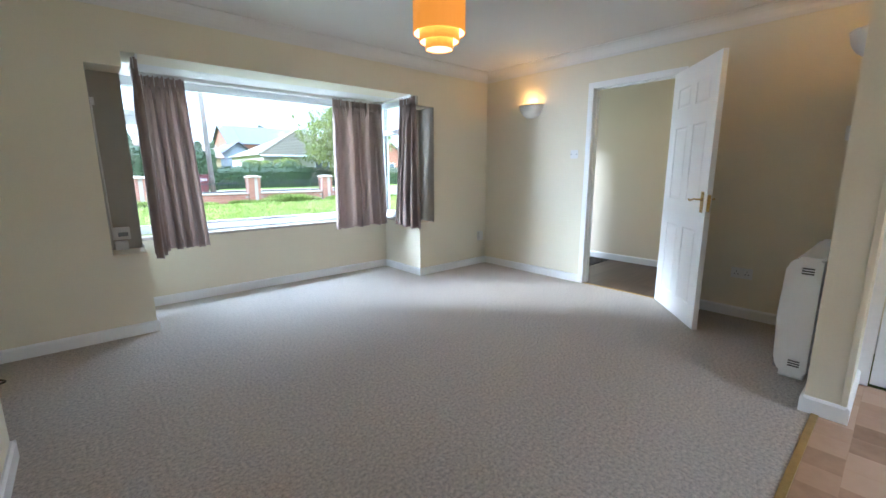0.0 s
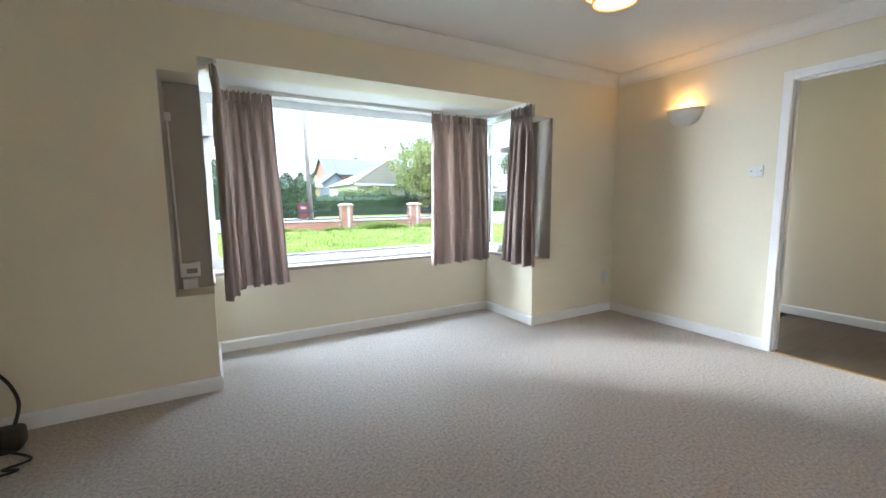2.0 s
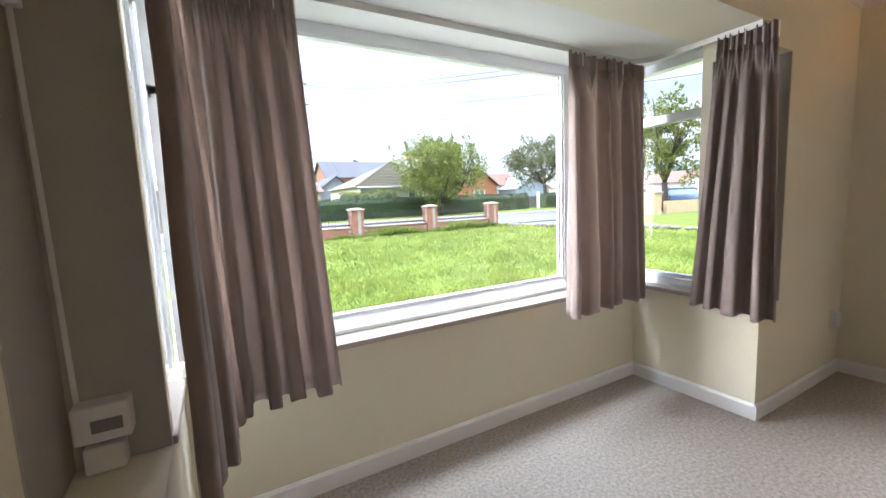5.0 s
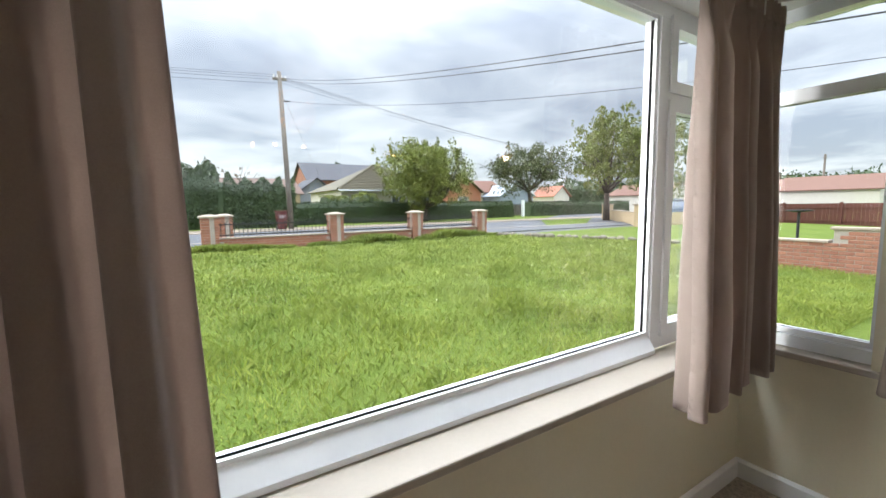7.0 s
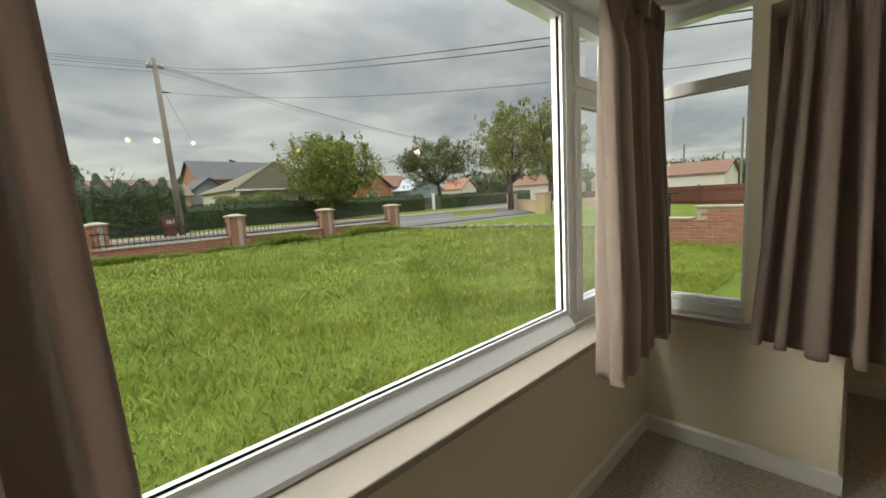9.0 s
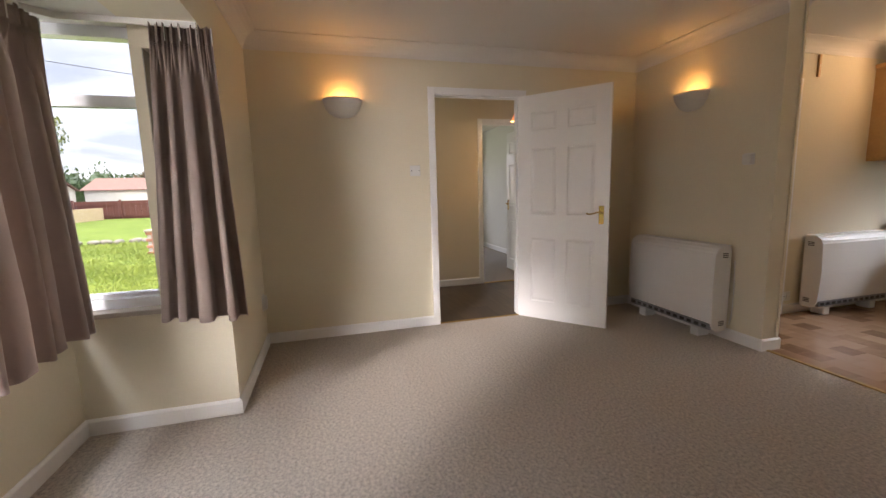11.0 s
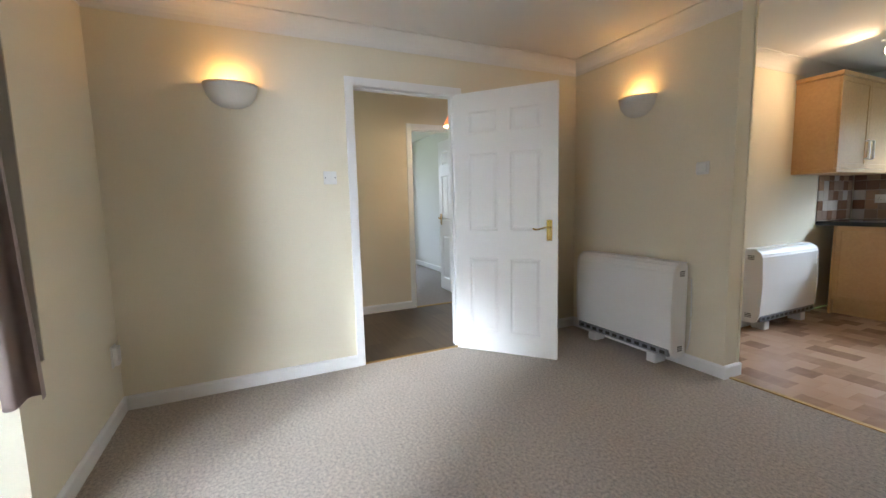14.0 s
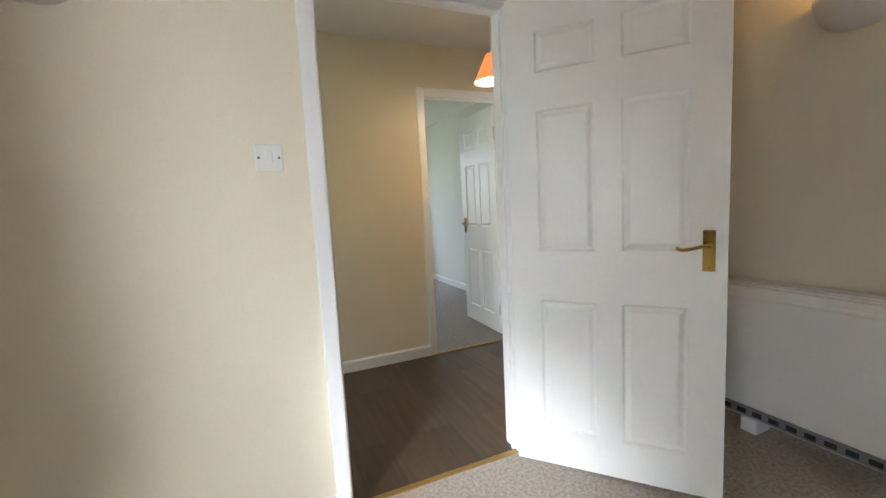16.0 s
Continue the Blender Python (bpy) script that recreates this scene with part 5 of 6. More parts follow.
def board_fence(name, a, b, h, material, label, board=0.12):
    a, b = Vector((*a, 0)), Vector((*b, 0))
    d = b - a
    ob = empty(name, label, "fence", Matrix.Translation(a + Vector((0, 0, ground_z(a.x, a.y)))) @ Matrix.Rotation(math.atan2(d.y, d.x), 4, "Z"))
    n_ = int(d.length / board)
    me = mesh_of("board", boxes((-board / 2 + 0.004, board / 2 - 0.004, -0.01, 0.01, 0, h)), material)
    if n_ <= 300:
        for i in range(n_):
            q = new("board", me)
            q.parent = ob
            q.location = ((i + 0.5) * board, 0.008 * (i % 2), 0)
    part("rails", boxes((0, d.length, 0.02, 0.06, h * 0.25, h * 0.25 + 0.08), (0, d.length, 0.02, 0.06, h * 0.8, h * 0.8 + 0.08)), material, ob)
    for k in range(int(d.length / 2.4) + 1):
        part("post", boxes((k * 2.4 - 0.05, k * 2.4 + 0.05, 0.0, 0.1, 0, h + 0.08)), material, ob)
    return ob


board_fence("board_fence", (30, 4), (30, 22), 1.25, RED_FENCE, "dark red stained board fence across the side road", 0.15)
board_fence("panel_fence", (-2.3, 30.6), (-0.6, 30.3), 2.35, TIMBER, "weathered grey timber fence panels beside the new house", 0.15)
board_fence("panel_fence", (20, 41), (44, 43), 1.2, TIMBER, "grey timber fence behind the hedge", 0.2)


# ---- houses ----
def roof_prism(x0, x1, y0, y1, z0, z1, over=0.35, thick=0.12, axis="x"):
    """A gabled roof with its ridge along x or y."""
    bm = bmesh.new()
    x0, x1, y0, y1 = x0 - over, x1 + over, y0 - over, y1 + over
    if axis == "x":
        m = (y0 + y1) / 2
        pts = [[(x, y0, z0), (x, m, z1), (x, y1, z0), (x, y1, z0 - thick), (x, m, z1 - thick), (x, y0, z0 - thick)] for x in (x0, x1)]
    else:
        m = (x0 + x1) / 2
        pts = [[(x0, y, z0), (m, y, z1), (x1, y, z0), (x1, y, z0 - thick), (m, y, z1 - thick), (x0, y, z0 - thick)] for y in (y0, y1)]
    e = [[bm.verts.new(p) for p in side] for side in pts]
    for i in range(6):
        j = (i + 1) % 6
        bm.faces.new((e[0][i], e[0][j], e[1][j], e[1][i]))
    bm.faces.new(e[0]), bm.faces.new(e[1])
    bmesh.ops.recalc_face_normals(bm, faces=bm.faces)
    return bm


def tile_rows(x0, x1, y0, z0, y1, z1, rows_, w, lip=0.05):
    """Courses of roof tiles on a slope from the eave (y0, z0) to the ridge (y1, z1), facing -y."""
    bm = bmesh.new()
    n_ = max(1, int((x1 - x0) / w))
    for r in range(rows_):
        a, b = r / rows_, (r + 1.15) / rows_
        ya, za, yb, zb = y0 + (y1 - y0) * a, z0 + (z1 - z0) * a, y0 + (y1 - y0) * min(1, b), z0 + (z1 - z0) * min(1, b)
        for i in range(n_):
            xa = x0 + (x1 - x0) * i / n_
            xb = xa + (x1 - x0) / n_ * 0.93
            q = [(xa, ya, za + lip), ((xa + xb) / 2, ya - 0.01, za + lip + 0.035), (xb, ya, za + lip), (xb, yb, zb + 0.01), ((xa + xb) / 2, yb, zb + 0.045), (xa, yb, zb + 0.01)]
            v = [bm.verts.new(p) for p in q]
            bm.faces.new((v[0], v[1], v[4], v[5])), bm.faces.new((v[1], v[2], v[3], v[4]))
            lo = [bm.verts.new((p[0], p[1], p[2] - lip)) for p in q[:3]]
            bm.faces.new((lo[0], lo[1], v[1], v[0])), bm.faces.new((lo[1], lo[2], v[2], v[1]))
    return bm


def gable_walls(x0, x1, y0, y1, z1, ridge, axis="x", z0=-0.2):
    bm = boxes((x0, x1, y0, y1, z0, z1))
    if axis == "x":
        tri = [[(x, y0, z1), (x, y1, z1), (x, (y0 + y1) / 2, ridge - 0.12)] for x in (x0 + 0.01, x1 - 0.01)]
    else:
        tri = [[(x0, y, z1), (x1, y, z1), ((x0 + x1) / 2, y, ridge - 0.12)] for y in (y0 + 0.01, y1 - 0.01)]
    for t_ in tri:
        bm.faces.new([bm.verts.new(p) for p in t_])
    return bm


def house_window(parent, x0, x1, z0, z1, y, frame_m, bars=1):
    """A window on a wall facing -y."""
    bm = bmesh.new()
    bar_frame(bm, x0, x1, z0, z1, 0.08, lambda b, *r: box(b, r[0], r[1], y - 0.05, y + 0.04, r[2], r[3]))
    for k in range(bars):
        c = x0 + (x1 - x0) * (k + 1) / (bars + 1)
        box(bm, c - 0.035, c + 0.035, y - 0.04, y + 0.03, z0 + 0.08, z1 - 0.08)
    wn_ = part("window", bm, frame_m, parent)
    part("pane", boxes((x0 + 0.07, x1 - 0.07, y - 0.015, y + 0.01, z0 + 0.07, z1 - 0.07)), DARK_GLASS, wn_)
    part("sill", boxes((x0 - 0.06, x1 + 0.06, y - 0.12, y + 0.02, z0 - 0.07, z0 - 0.005)), frame_m, wn_)


# new house with the orange roof
HY = 31.6
hs = empty("house", "new buff brick house with orange clay tile roof and dark dormer", "house")
HX0, HX1, HE, HR = -12.4, -2.45, 4.85, 8.35
part("wall", gable_walls(HX0, HX1, HY, HY + 7.0, HE, HR), BUFF, hs)
bm = bmesh.new()
for k in range(60):
    box(bm, HX0, HX1, HY - 0.014, HY + 0.01, 0.1 + k * 0.077, 0.1 + k * 0.077 + 0.066)
part("brick_courses", bm, BUFF, hs)
roof = part("roof", roof_prism(HX0, HX1, HY, HY + 7.0, HE, HR), ORANGE_TILE, hs, "orange clay tile roof")
tl = part("roof_tiles", tile_rows(HX0 - 0.35, HX1 + 0.35, HY - 0.35, HE + 0.0, HY + 3.5, HR, 14, 0.30), ORANGE_TILE, roof)
tl["kind"] = "stuff"
part("fascia", boxes((HX0 - 0.35, HX1 + 0.36, HY - 0.40, HY - 0.352, HE - 0.28, HE - 0.02)), GREY_FRAME, hs, "anthracite fascia and gutter")
part("gutter", rod(((HX0 - 0.35, HY - 0.45, HE - 0.04), (HX1 + 0.36, HY - 0.45, HE - 0.04), 0.06)), GREY_FRAME, hs)
part("downpipe", rod(((HX1 - 0.35, HY - 0.07, 0.1), (HX1 - 0.35, HY - 0.07, HE - 0.2), 0.045)), GREY_FRAME, hs)
house_window(hs, -5.21, -4.12, 1.2, 3.0, HY, GREY_FRAME, 0)
part("wall_lamp", soft_box(-6.68, -6.56, HY - 0.12, HY, 2.4, 2.65, 0.01), GREY_FRAME, hs)
part("front_door", soft_box(-7.95, -7.05, HY - 0.04, HY + 0.02, 0.1, 3.0, 0.01), GREY_FRAME, hs, "anthracite front door")
part("plinth", boxes((HX0, HX1 + 2.6, HY - 1.6, HY - 1.35, 0, 0.55)), TIMBER, hs, "grey low boundary wall")
dm = part("dormer", roof_prism(-5.56, -4.0, HY - 0.25, HY + 2.2, 5.95, 6.95, 0.25, 0.14, "y"), GREY_FRAME, hs, "dark dormer with gabled roof")
part("dormer_wall", gable_walls(-5.48, -4.06, HY - 0.2, HY + 2.2, 5.9, 6.85, "y", 4.8), SLATE, dm)
house_window(hs, -5.2, -4.3, 4.87, 5.8, HY - 0.22, UPVC, 1)

hs.matrix_world = Matrix.Translation((HX1, HY, 0)) @ Matrix.Rotation(radians(9), 4, "Z") @ Matrix.Translation((-HX1, -HY, 0))


def hip_house(name, x0, x1, y0, y1, eave, ridge, wall_m, roof_m, label, inset=None):
    ob = empty(name, label, "house")
    part("wall", boxes((x0, x1, y0, y1, -0.2, eave)), wall_m, ob)
    bm = bmesh.new()
    o = 0.4
    i = inset if inset is not None else (y1 - y0) / 2
    m = (y0 + y1) / 2
    b = [bm.verts.new(p) for p in ((x0 - o, y0 - o, eave), (x1 + o, y0 - o, eave), (x1 + o, y1 + o, eave), (x0 - o, y1 + o, eave))]
    r = [bm.verts.new((x0 + i, m, ridge)), bm.verts.new((x1 - i, m, ridge))]
    bm.faces.new((b[0], b[1], r[1], r[0])), bm.faces.new((b[1], b[2], r[1])), bm.faces.new((b[2], b[3], r[0], r[1])), bm.faces.new((b[3], b[0], r[0])), bm.faces.new(b[::-1])
    rf = part("roof", bm, roof_m, ob)
    n_ = 16
    bm = bmesh.new()
    for k in range(n_):
        a = k / n_
        z = eave + (ridge - eave) * a
        xa, xb, ya = x0 - o + (i + o) * a, x1 + o - (i + o) * a, y0 - o + (m - y0 + o) * a
        box(bm, xa, xb, ya - 0.06, ya + 0.03, z - 0.01, z + 0.07)
        yb = y1 + o - (y1 - m + o) * a
        box(bm, xb - 0.03, xb + 0.06, ya, yb, z - 0.01, z + 0.07)
    part("tile_courses", bm, roof_m, rf)
    bm = bmesh.new()
    for cx, cy, rx in ((x0 - o, y0 - o, x0 + i), (x1 + o, y0 - o, x1 - i)):
        cyl(bm, (cx, cy, eave + 0.05), (rx, m, ridge + 0.06), 0.12, seg=6)
    cyl(bm, (x0 + i, m, ridge + 0.06), (x1 - i, m, ridge + 0.06), 0.12, seg=6)
    part("ridge_tiles", bm, roof_m, rf)
    part("gutter", boxes((x0 - o, x1 + o, y0 - o - 0.12, y0 - o, eave - 0.12, eave)), UPVC, ob)
    return ob


bung = hip_house("bungalow", 12.6, 22.4, 38.2, 48, 2.75, 5.35, RENDERED, GREY_TILE, "pale rendered bungalow with a mossy hipped tile roof")
for x in (14.0, 17.2, 20.0):
    house_window(bung, x, x + 1.5, 1.0, 2.25, 38.2, UPVC, 1)


def gable_house(name, x0, x1, y0, y1, eave, ridge, wall_m, roof_m, label, axis="x", wins=()):
    ob = empty(name, label, "house")
    part("wall", gable_walls(x0, x1, y0, y1, eave, ridge, axis), wall_m, ob)
    part("roof", roof_prism(x0, x1, y0, y1, eave, ridge, axis=axis), roof_m, ob)
    for a, b, c, d in wins:
        house_window(ob, a, b, c, d, y0, UPVC, 1)
    return ob


gable_house("house", 15.5, 28.5, 60, 68, 5.0, 7.6, BRICK, SLATE, "brick house with a long dark slate roof", wins=((16.4, 17.6, 3.4, 4.6),))
gable_house("outbuilding", 12.2, 16.6, 52, 58, 2.8, 4.7, mat("grey_boarding", (0.23, 0.25, 0.28), 0.7, 0.08, 4, 40, 0.1), SLATE, "grey boarded gable with white bargeboards", "y")
gable_house("house", 31.0, 36.5, 50, 60, 3.1, 5.3, mat("orange_brick", (0.36, 0.14, 0.075), 0.85, 0.15, 6, 60, 0.3), GREY_TILE, "orange brick bungalow gable with brown roof", "y", wins=((32.6, 34.4, 1.5, 2.5),))
gable_house("house", 36.5, 44, 54, 60, 3.3, 5.2, RENDERED, mat("brown_tile", (0.20, 0.10, 0.07), 0.85, 0.2, 3, 40, 0.2), "bungalow with brown tile roof", "x")
gable_house("shed", 40, 46.5, 50, 55, 2.6, 4.4, mat("blue_grey_sheet", (0.25, 0.29, 0.34), 0.6, 0.08, 4, 40, 0.1), mat("pale_sheet_roof", (0.38, 0.42, 0.47), 0.5, 0.1, 3, 40, 0.1), "pale blue-grey sheet shed", "y")
gable_house("house", 56.5, 60.5, 55, 60, 2.7, 4.6, RENDERED, BRICK, "small house with dull red roof", "y")
for x, y in ((62, 16), (66, 26), (58, 36)):
    gable_house("bungalow", x, x + 8, y, y + 9, 2.5, 4.2, RENDERED, mat("brown_roof", (0.19, 0.10, 0.07), 0.85, 0.2, 3, 40, 0.2), "distant white bungalow with brown roof", "y")
gable_house("house", 3.5, 12.0, 50, 58, 2.8, 4.6, BUFF, mat("brown_tile_far", (0.17, 0.11, 0.085), 0.85, 0.2, 3, 40, 0.2), "low house with brown roof behind the hedge", "x")
gable_house("house", -8, 2.5, 56, 64, 2.8, 4.5, BUFF, GREY_TILE, "low house behind the conifer hedge", "x")


# ---- planting ----
def leaves(bm, centre, radii, count, size, rnd, hollow=0.55):
    """Small folded leaves filling a clump."""
    for _ in range(count):
        d = Vector((rnd.gauss(0, 1), rnd.gauss(0, 1), rnd.gauss(0, 1))).normalized()
        r = hollow + (1 - hollow) * rnd.random() ** 0.6
        p = Vector(centre) + Vector((d.x * radii[0], d.y * radii[1], d.z * radii[2])) * r
        q = Euler((rnd.uniform(0, 6.3), rnd.uniform(0, 6.3), rnd.uniform(0, 6.3)))
        s = size * rnd.uniform(0.6, 1.4)
        pts = [Vector((-s, 0, 0)), Vector((0, -s * 0.5, s * 0.15)), Vector((s, 0, 0)), Vector((0, s * 0.5, s * 0.15))]
        v = []
        for c in pts:
            c.rotate(q)
            v.append(bm.verts.new(p + c))
        bm.faces.new(v)


def tree(name, x, y, h, spread, seed, leaf_m, clumps, per, size, label, trunk_h=0.28, lean=(0, 0), bare=0.0, flat=0.75):
    rnd = random.Random(seed)
    z0 = ground_z(x, y) - 0.1
    ob = empty(name, label, "tree", pose(x, y, z0))
    bm = bmesh.new()
    th = h * trunk_h
    top = Vector((lean[0], lean[1], th))
    cyl(bm, (0, 0, 0), top, h * 0.032, h * 0.022, 9)
    tips = []
    for k in range(9):
        a = k * 2.4 + rnd.uniform(-0.4, 0.4)
        r = spread * rnd.uniform(0.45, 0.9)
        mid = top + Vector((math.cos(a) * r * 0.5, math.sin(a) * r * 0.5, h * rnd.uniform(0.12, 0.28)))
        tip = top + Vector((math.cos(a) * r, math.sin(a) * r, (h - th) * rnd.uniform(0.35, 0.85)))
        cyl(bm, top, mid, h * 0.014, h * 0.009, 6)
        cyl(bm, mid, tip, h * 0.009, h * 0.003, 5)
        tips += [mid, tip]
        for _ in range(3):
            t2 = mid.lerp(tip, rnd.random()) + Vector((rnd.gauss(0, 1), rnd.gauss(0, 1), rnd.uniform(0.0, 1))) * spread * 0.22
            cyl(bm, mid, t2, h * 0.005, h * 0.002, 4)
            tips.append(t2)
    part("trunk", bm, BARK, ob, smooth=True)
    bm = bmesh.new()
    cz = th + (h - th) * 0.47
    for k in range(clumps):
        d = Vector((rnd.gauss(0, 1), rnd.gauss(0, 1), rnd.gauss(0, 1))).normalized()
        # lobes and hollows in the outline
        lobe = 0.80 + 0.42 * noise.noise(d * 1.9 + Vector((seed, 0, 0))) + 0.18 * noise.noise(d * 4.5 + Vector((0, seed, 0)))
        d *= lobe * rnd.random() ** 0.34
        c = Vector((lean[0] + d.x * spread, lean[1] + d.y * spread, cz + d.z * (h - th) * 0.54))
        rr = spread * rnd.uniform(0.10, 0.27)
        leaves(bm, c, (rr, rr, rr * flat), per, size, rnd, 0.25)
    for k in range(clumps // 2):
        # sprigs that stand out of the crown
        d = Vector((rnd.gauss(0, 1), rnd.gauss(0, 1), rnd.gauss(0.4, 0.8))).normalized()
        r = 0.86 + 0.42 * noise.noise(d * 1.9 + Vector((seed, 0, 0))) + rnd.uniform(-0.10, 0.03)
        c = Vector((lean[0] + d.x * spread * r, lean[1] + d.y * spread * r, cz + d.z * r * (h - th) * 0.54))
        leaves(bm, c, (spread * 0.05, spread * 0.05, spread * 0.09), per // 5, size, rnd, 0.1)
    part("crown", bm, leaf_m, ob)
    return ob


def hedge(name, a, b, h, w, seed, leaf_m, per_m, size, label, lumpy=0.12):
    """A clipped or rough hedge: a dark core under a coat of leaves."""
    rnd = random.Random(seed)
    a, b = Vector((*a, 0)), Vector((*b, 0))
    d = b - a
    n_ = max(3, int(d.length / 0.5))
    ob = empty(name, label, "hedge", Matrix.Translation(a + Vector((0, 0, ground_z(a.x, a.y) - 0.05))) @ Matrix.Rotation(math.atan2(d.y, d.x), 4, "Z"))
    bm = bmesh.new()
    rings = []
    for i in range(n_ + 1):
        x = d.length * i / n_
        k = 1 + lumpy * noise.noise(Vector((x * 0.5, seed, 0)))
        hw, hh = w / 2 * 0.86 * k, h * 0.93 * k
        rings.append([bm.verts.new((x, y, z)) for y, z in ((-hw, 0), (-hw, hh * 0.8), (-hw * 0.6, hh), (hw * 0.6, hh), (hw, hh * 0.8), (hw, 0))])
    for p, q in zip(rings, rings[1:]):
        for i in range(5):
            bm.faces.new((p[i], p[i + 1], q[i + 1], q[i]))
    bm.faces.new(rings[0]), bm.faces.new(rings[-1])
    bmesh.ops.recalc_face_normals(bm, faces=bm.faces)
    # the far hedge's core takes the haze-paled leaf colour too
    part("core", bm, LEAF_HAZE if leaf_m is LEAF_HAZE else LEAF_DARK, ob)
    bm = bmesh.new()
    for _ in range(int(per_m * d.length)):
        x = rnd.uniform(0, d.length)
        k = 1 + lumpy * noise.noise(Vector((x * 0.5, seed, 0))) + lumpy * 0.6 * noise.noise(Vector((x * 2.1, seed, 3)))
        t_ = rnd.random()
        if t_ < 0.6:
            p = Vector((x, -w / 2 * k * rnd.uniform(0.86, 1.0), rnd.uniform(0.02, 1) * h * k * 0.95))
        else:
            p = Vector((x, rnd.uniform(-0.5, 0.5) * w * k, h * k * rnd.uniform(0.92, 1.02)))
        leaves(bm, p, (0.02, 0.02, 0.02), 1, size, rnd)
    part("foliage", bm, leaf_m, ob)
    return ob


hedge("clipped_hedge", (5.0, 34.4), (30.0, 36.6), 1.65, 1.1, 3, LEAF_DARK, 240, 0.07, "clipped dark green privet hedge along the far footway", 0.05)
hedge("clipped_hedge", (32.6, 36.8), (52, 38.0), 1.6, 1.1, 4, LEAF_DARK, 180, 0.08, "clipped dark green privet hedge along the far footway", 0.05)
hedge("conifer_hedge", (-0.2, 34.0), (7.6, 33.0), 3.0, 2.4, 7, LEAF_DARK, 900, 0.10, "overgrown dark green conifer hedge", 0.45)
hedge("conifer_hedge", (-2, 46.0), (4.0, 45.0), 4.6, 3.0, 8, LEAF_DARK, 500, 0.15, "tall dark conifers behind the fence", 0.5)
hedge("shrub", (10.6, 36.6), (12.6, 37.0), 2.2, 1.6, 17, LEAF_GREEN, 700, 0.07, "rounded light green garden shrub", 0.25)
hedge("shrub", (13.2, 36.9), (16.4, 37.2), 2.0, 1.4, 18, LEAF_GREEN, 600, 0.07, "light green garden shrub", 0.35)
hedge("distant_hedge", (70, -66), (-30, -70), 4.4, 5, 21, LEAF_HAZE, 260, 0.24, "hedge beyond the kitchen window, its green paled for haze", 0.4)
hedge("distant_trees", (62, 60), (110, 20), 5, 5, 22, LEAF_DARK, 80, 0.35, "distant dark tree line", 0.7)
tree("round_tree", 17.9, 33.2, 6.9, 4.3, 31, LEAF_GREEN, 170, 125, 0.10, "broad green garden tree with a short trunk", 0.16)
tree("spreading_tree", 35.2, 38.8, 8.3, 5.6, 32, LEAF_OLIVE, 130, 75, 0.12, "spreading green tree with a dark forked trunk", 0.34, lean=(-0.4, 0), flat=0.6)
tree("leafy_tree", 27.3, 23.2, 8.2, 3.0, 33, LEAF_GREEN, 130, 80, 0.095, "tall airy green tree by the corner wall", 0.25)
tree("leafy_tree", 24.9, 18.3, 7.4, 2.3, 34, LEAF_GREEN, 110, 75, 0.085, "tall airy green tree by the corner wall", 0.25)
tree("bare_tree", 5.0, 45.0, 5.4, 2.8, 35, LEAF_RUST, 26, 30, 0.09, "half-bare tree with reddish leaves above the hedge", 0.3)
tree("distant_tree", 24.0, 74.0, 9.6, 2.2, 36, LEAF_DARK, 30, 40, 0.2, "far tree behind the slate roof", 0.3)
tree("distant_tree", 78.0, 31.0, 6.3, 3.0, 37, LEAF_RUST, 30, 40, 0.2, "small dark purple tree across the side road", 0.3)

# ---- street things ----
pole = empty("utility_pole", "weathered timber utility pole with insulators", "utility pole", pose(6.35, 28.4, 0, 0, -1.5, 0))
bm = bmesh.new()
cyl(bm, (0, 0, 0), (0, 0, 8.6), 0.15, 0.11, 14)
part("shaft", bm, TIMBER, pole, smooth=True)
part("crossarm", boxes((-0.35, 0.35, -0.06, 0.06, 8.15, 8.27)), TIMBER, pole)
for x in (-0.3, -0.1, 0.1, 0.3):
    part("insulator", rod(((x, -0.02, 8.27), (x, -0.02, 8.40), 0.035)), PLASTIC, pole)
part("stay_bracket", boxes((0.1, 0.45, -0.03, 0.03, 7.05, 7.10)), IRON, pole)


def wire(a, b, sag, label="thin black overhead wire"):
    ob = empty("overhead_wire", label, "wire", group="overhead wires")
    a, b = Vector(a), Vector(b)
    part("strand", tube([a.lerp(b, k / 24) - Vector((0, 0, sag * 4 * (k / 24) * (1 - k / 24))) for k in range(25)], 0.008, 5), IRON, ob)


PT = (6.12, 28.4, 8.3)
for dz, dx in ((0.1, -0.25), (0.0, -0.1), (-0.12, 0.1), (-0.3, 0.25)):
    wire((PT[0] + dx, PT[1], PT[2] + dz), (-42, 30 - dx * 4, 8.6 + dz * 2.6), 1.0)
    wire((PT[0] + dx, PT[1], PT[2] + dz), (62, 44 - dx * 6, 8.0 + dz * 2.2), 1.1)
wire(PT, (5.70, 4.72, 2.60), 0.35)
wire((PT[0], PT[1], PT[2] - 0.1), (5.95, 4.72, 2.60), 0.40)
wire((PT[0] + 0.4, PT[1], 7.08), (13.5, 5.6, 4.0), 0.55)
wire((PT[0] + 0.05, PT[1], 7.6), (12.6, 44, 4.0), 0.1)
for k, (x, y) in enumerate(((60.0, 14.0), (75, 24))):
    pl2 = empty("utility_pole", "far timber utility pole", "utility pole", pose(x, y, 0))
    part("shaft", rod(((0, 0, 0), (0, 0, 8.5 if k == 0 else 7.5), 0.13)), TIMBER, pl2)
    part("crossarm", boxes((-0.5, 0.5, -0.06, 0.06, 7.0, 7.12)), TIMBER, pl2)

gp = empty("wheelie_bin", "dark red wheelie bin with a painted white number", "wheelie bin", pose(5.75, 27.9, 0.03))
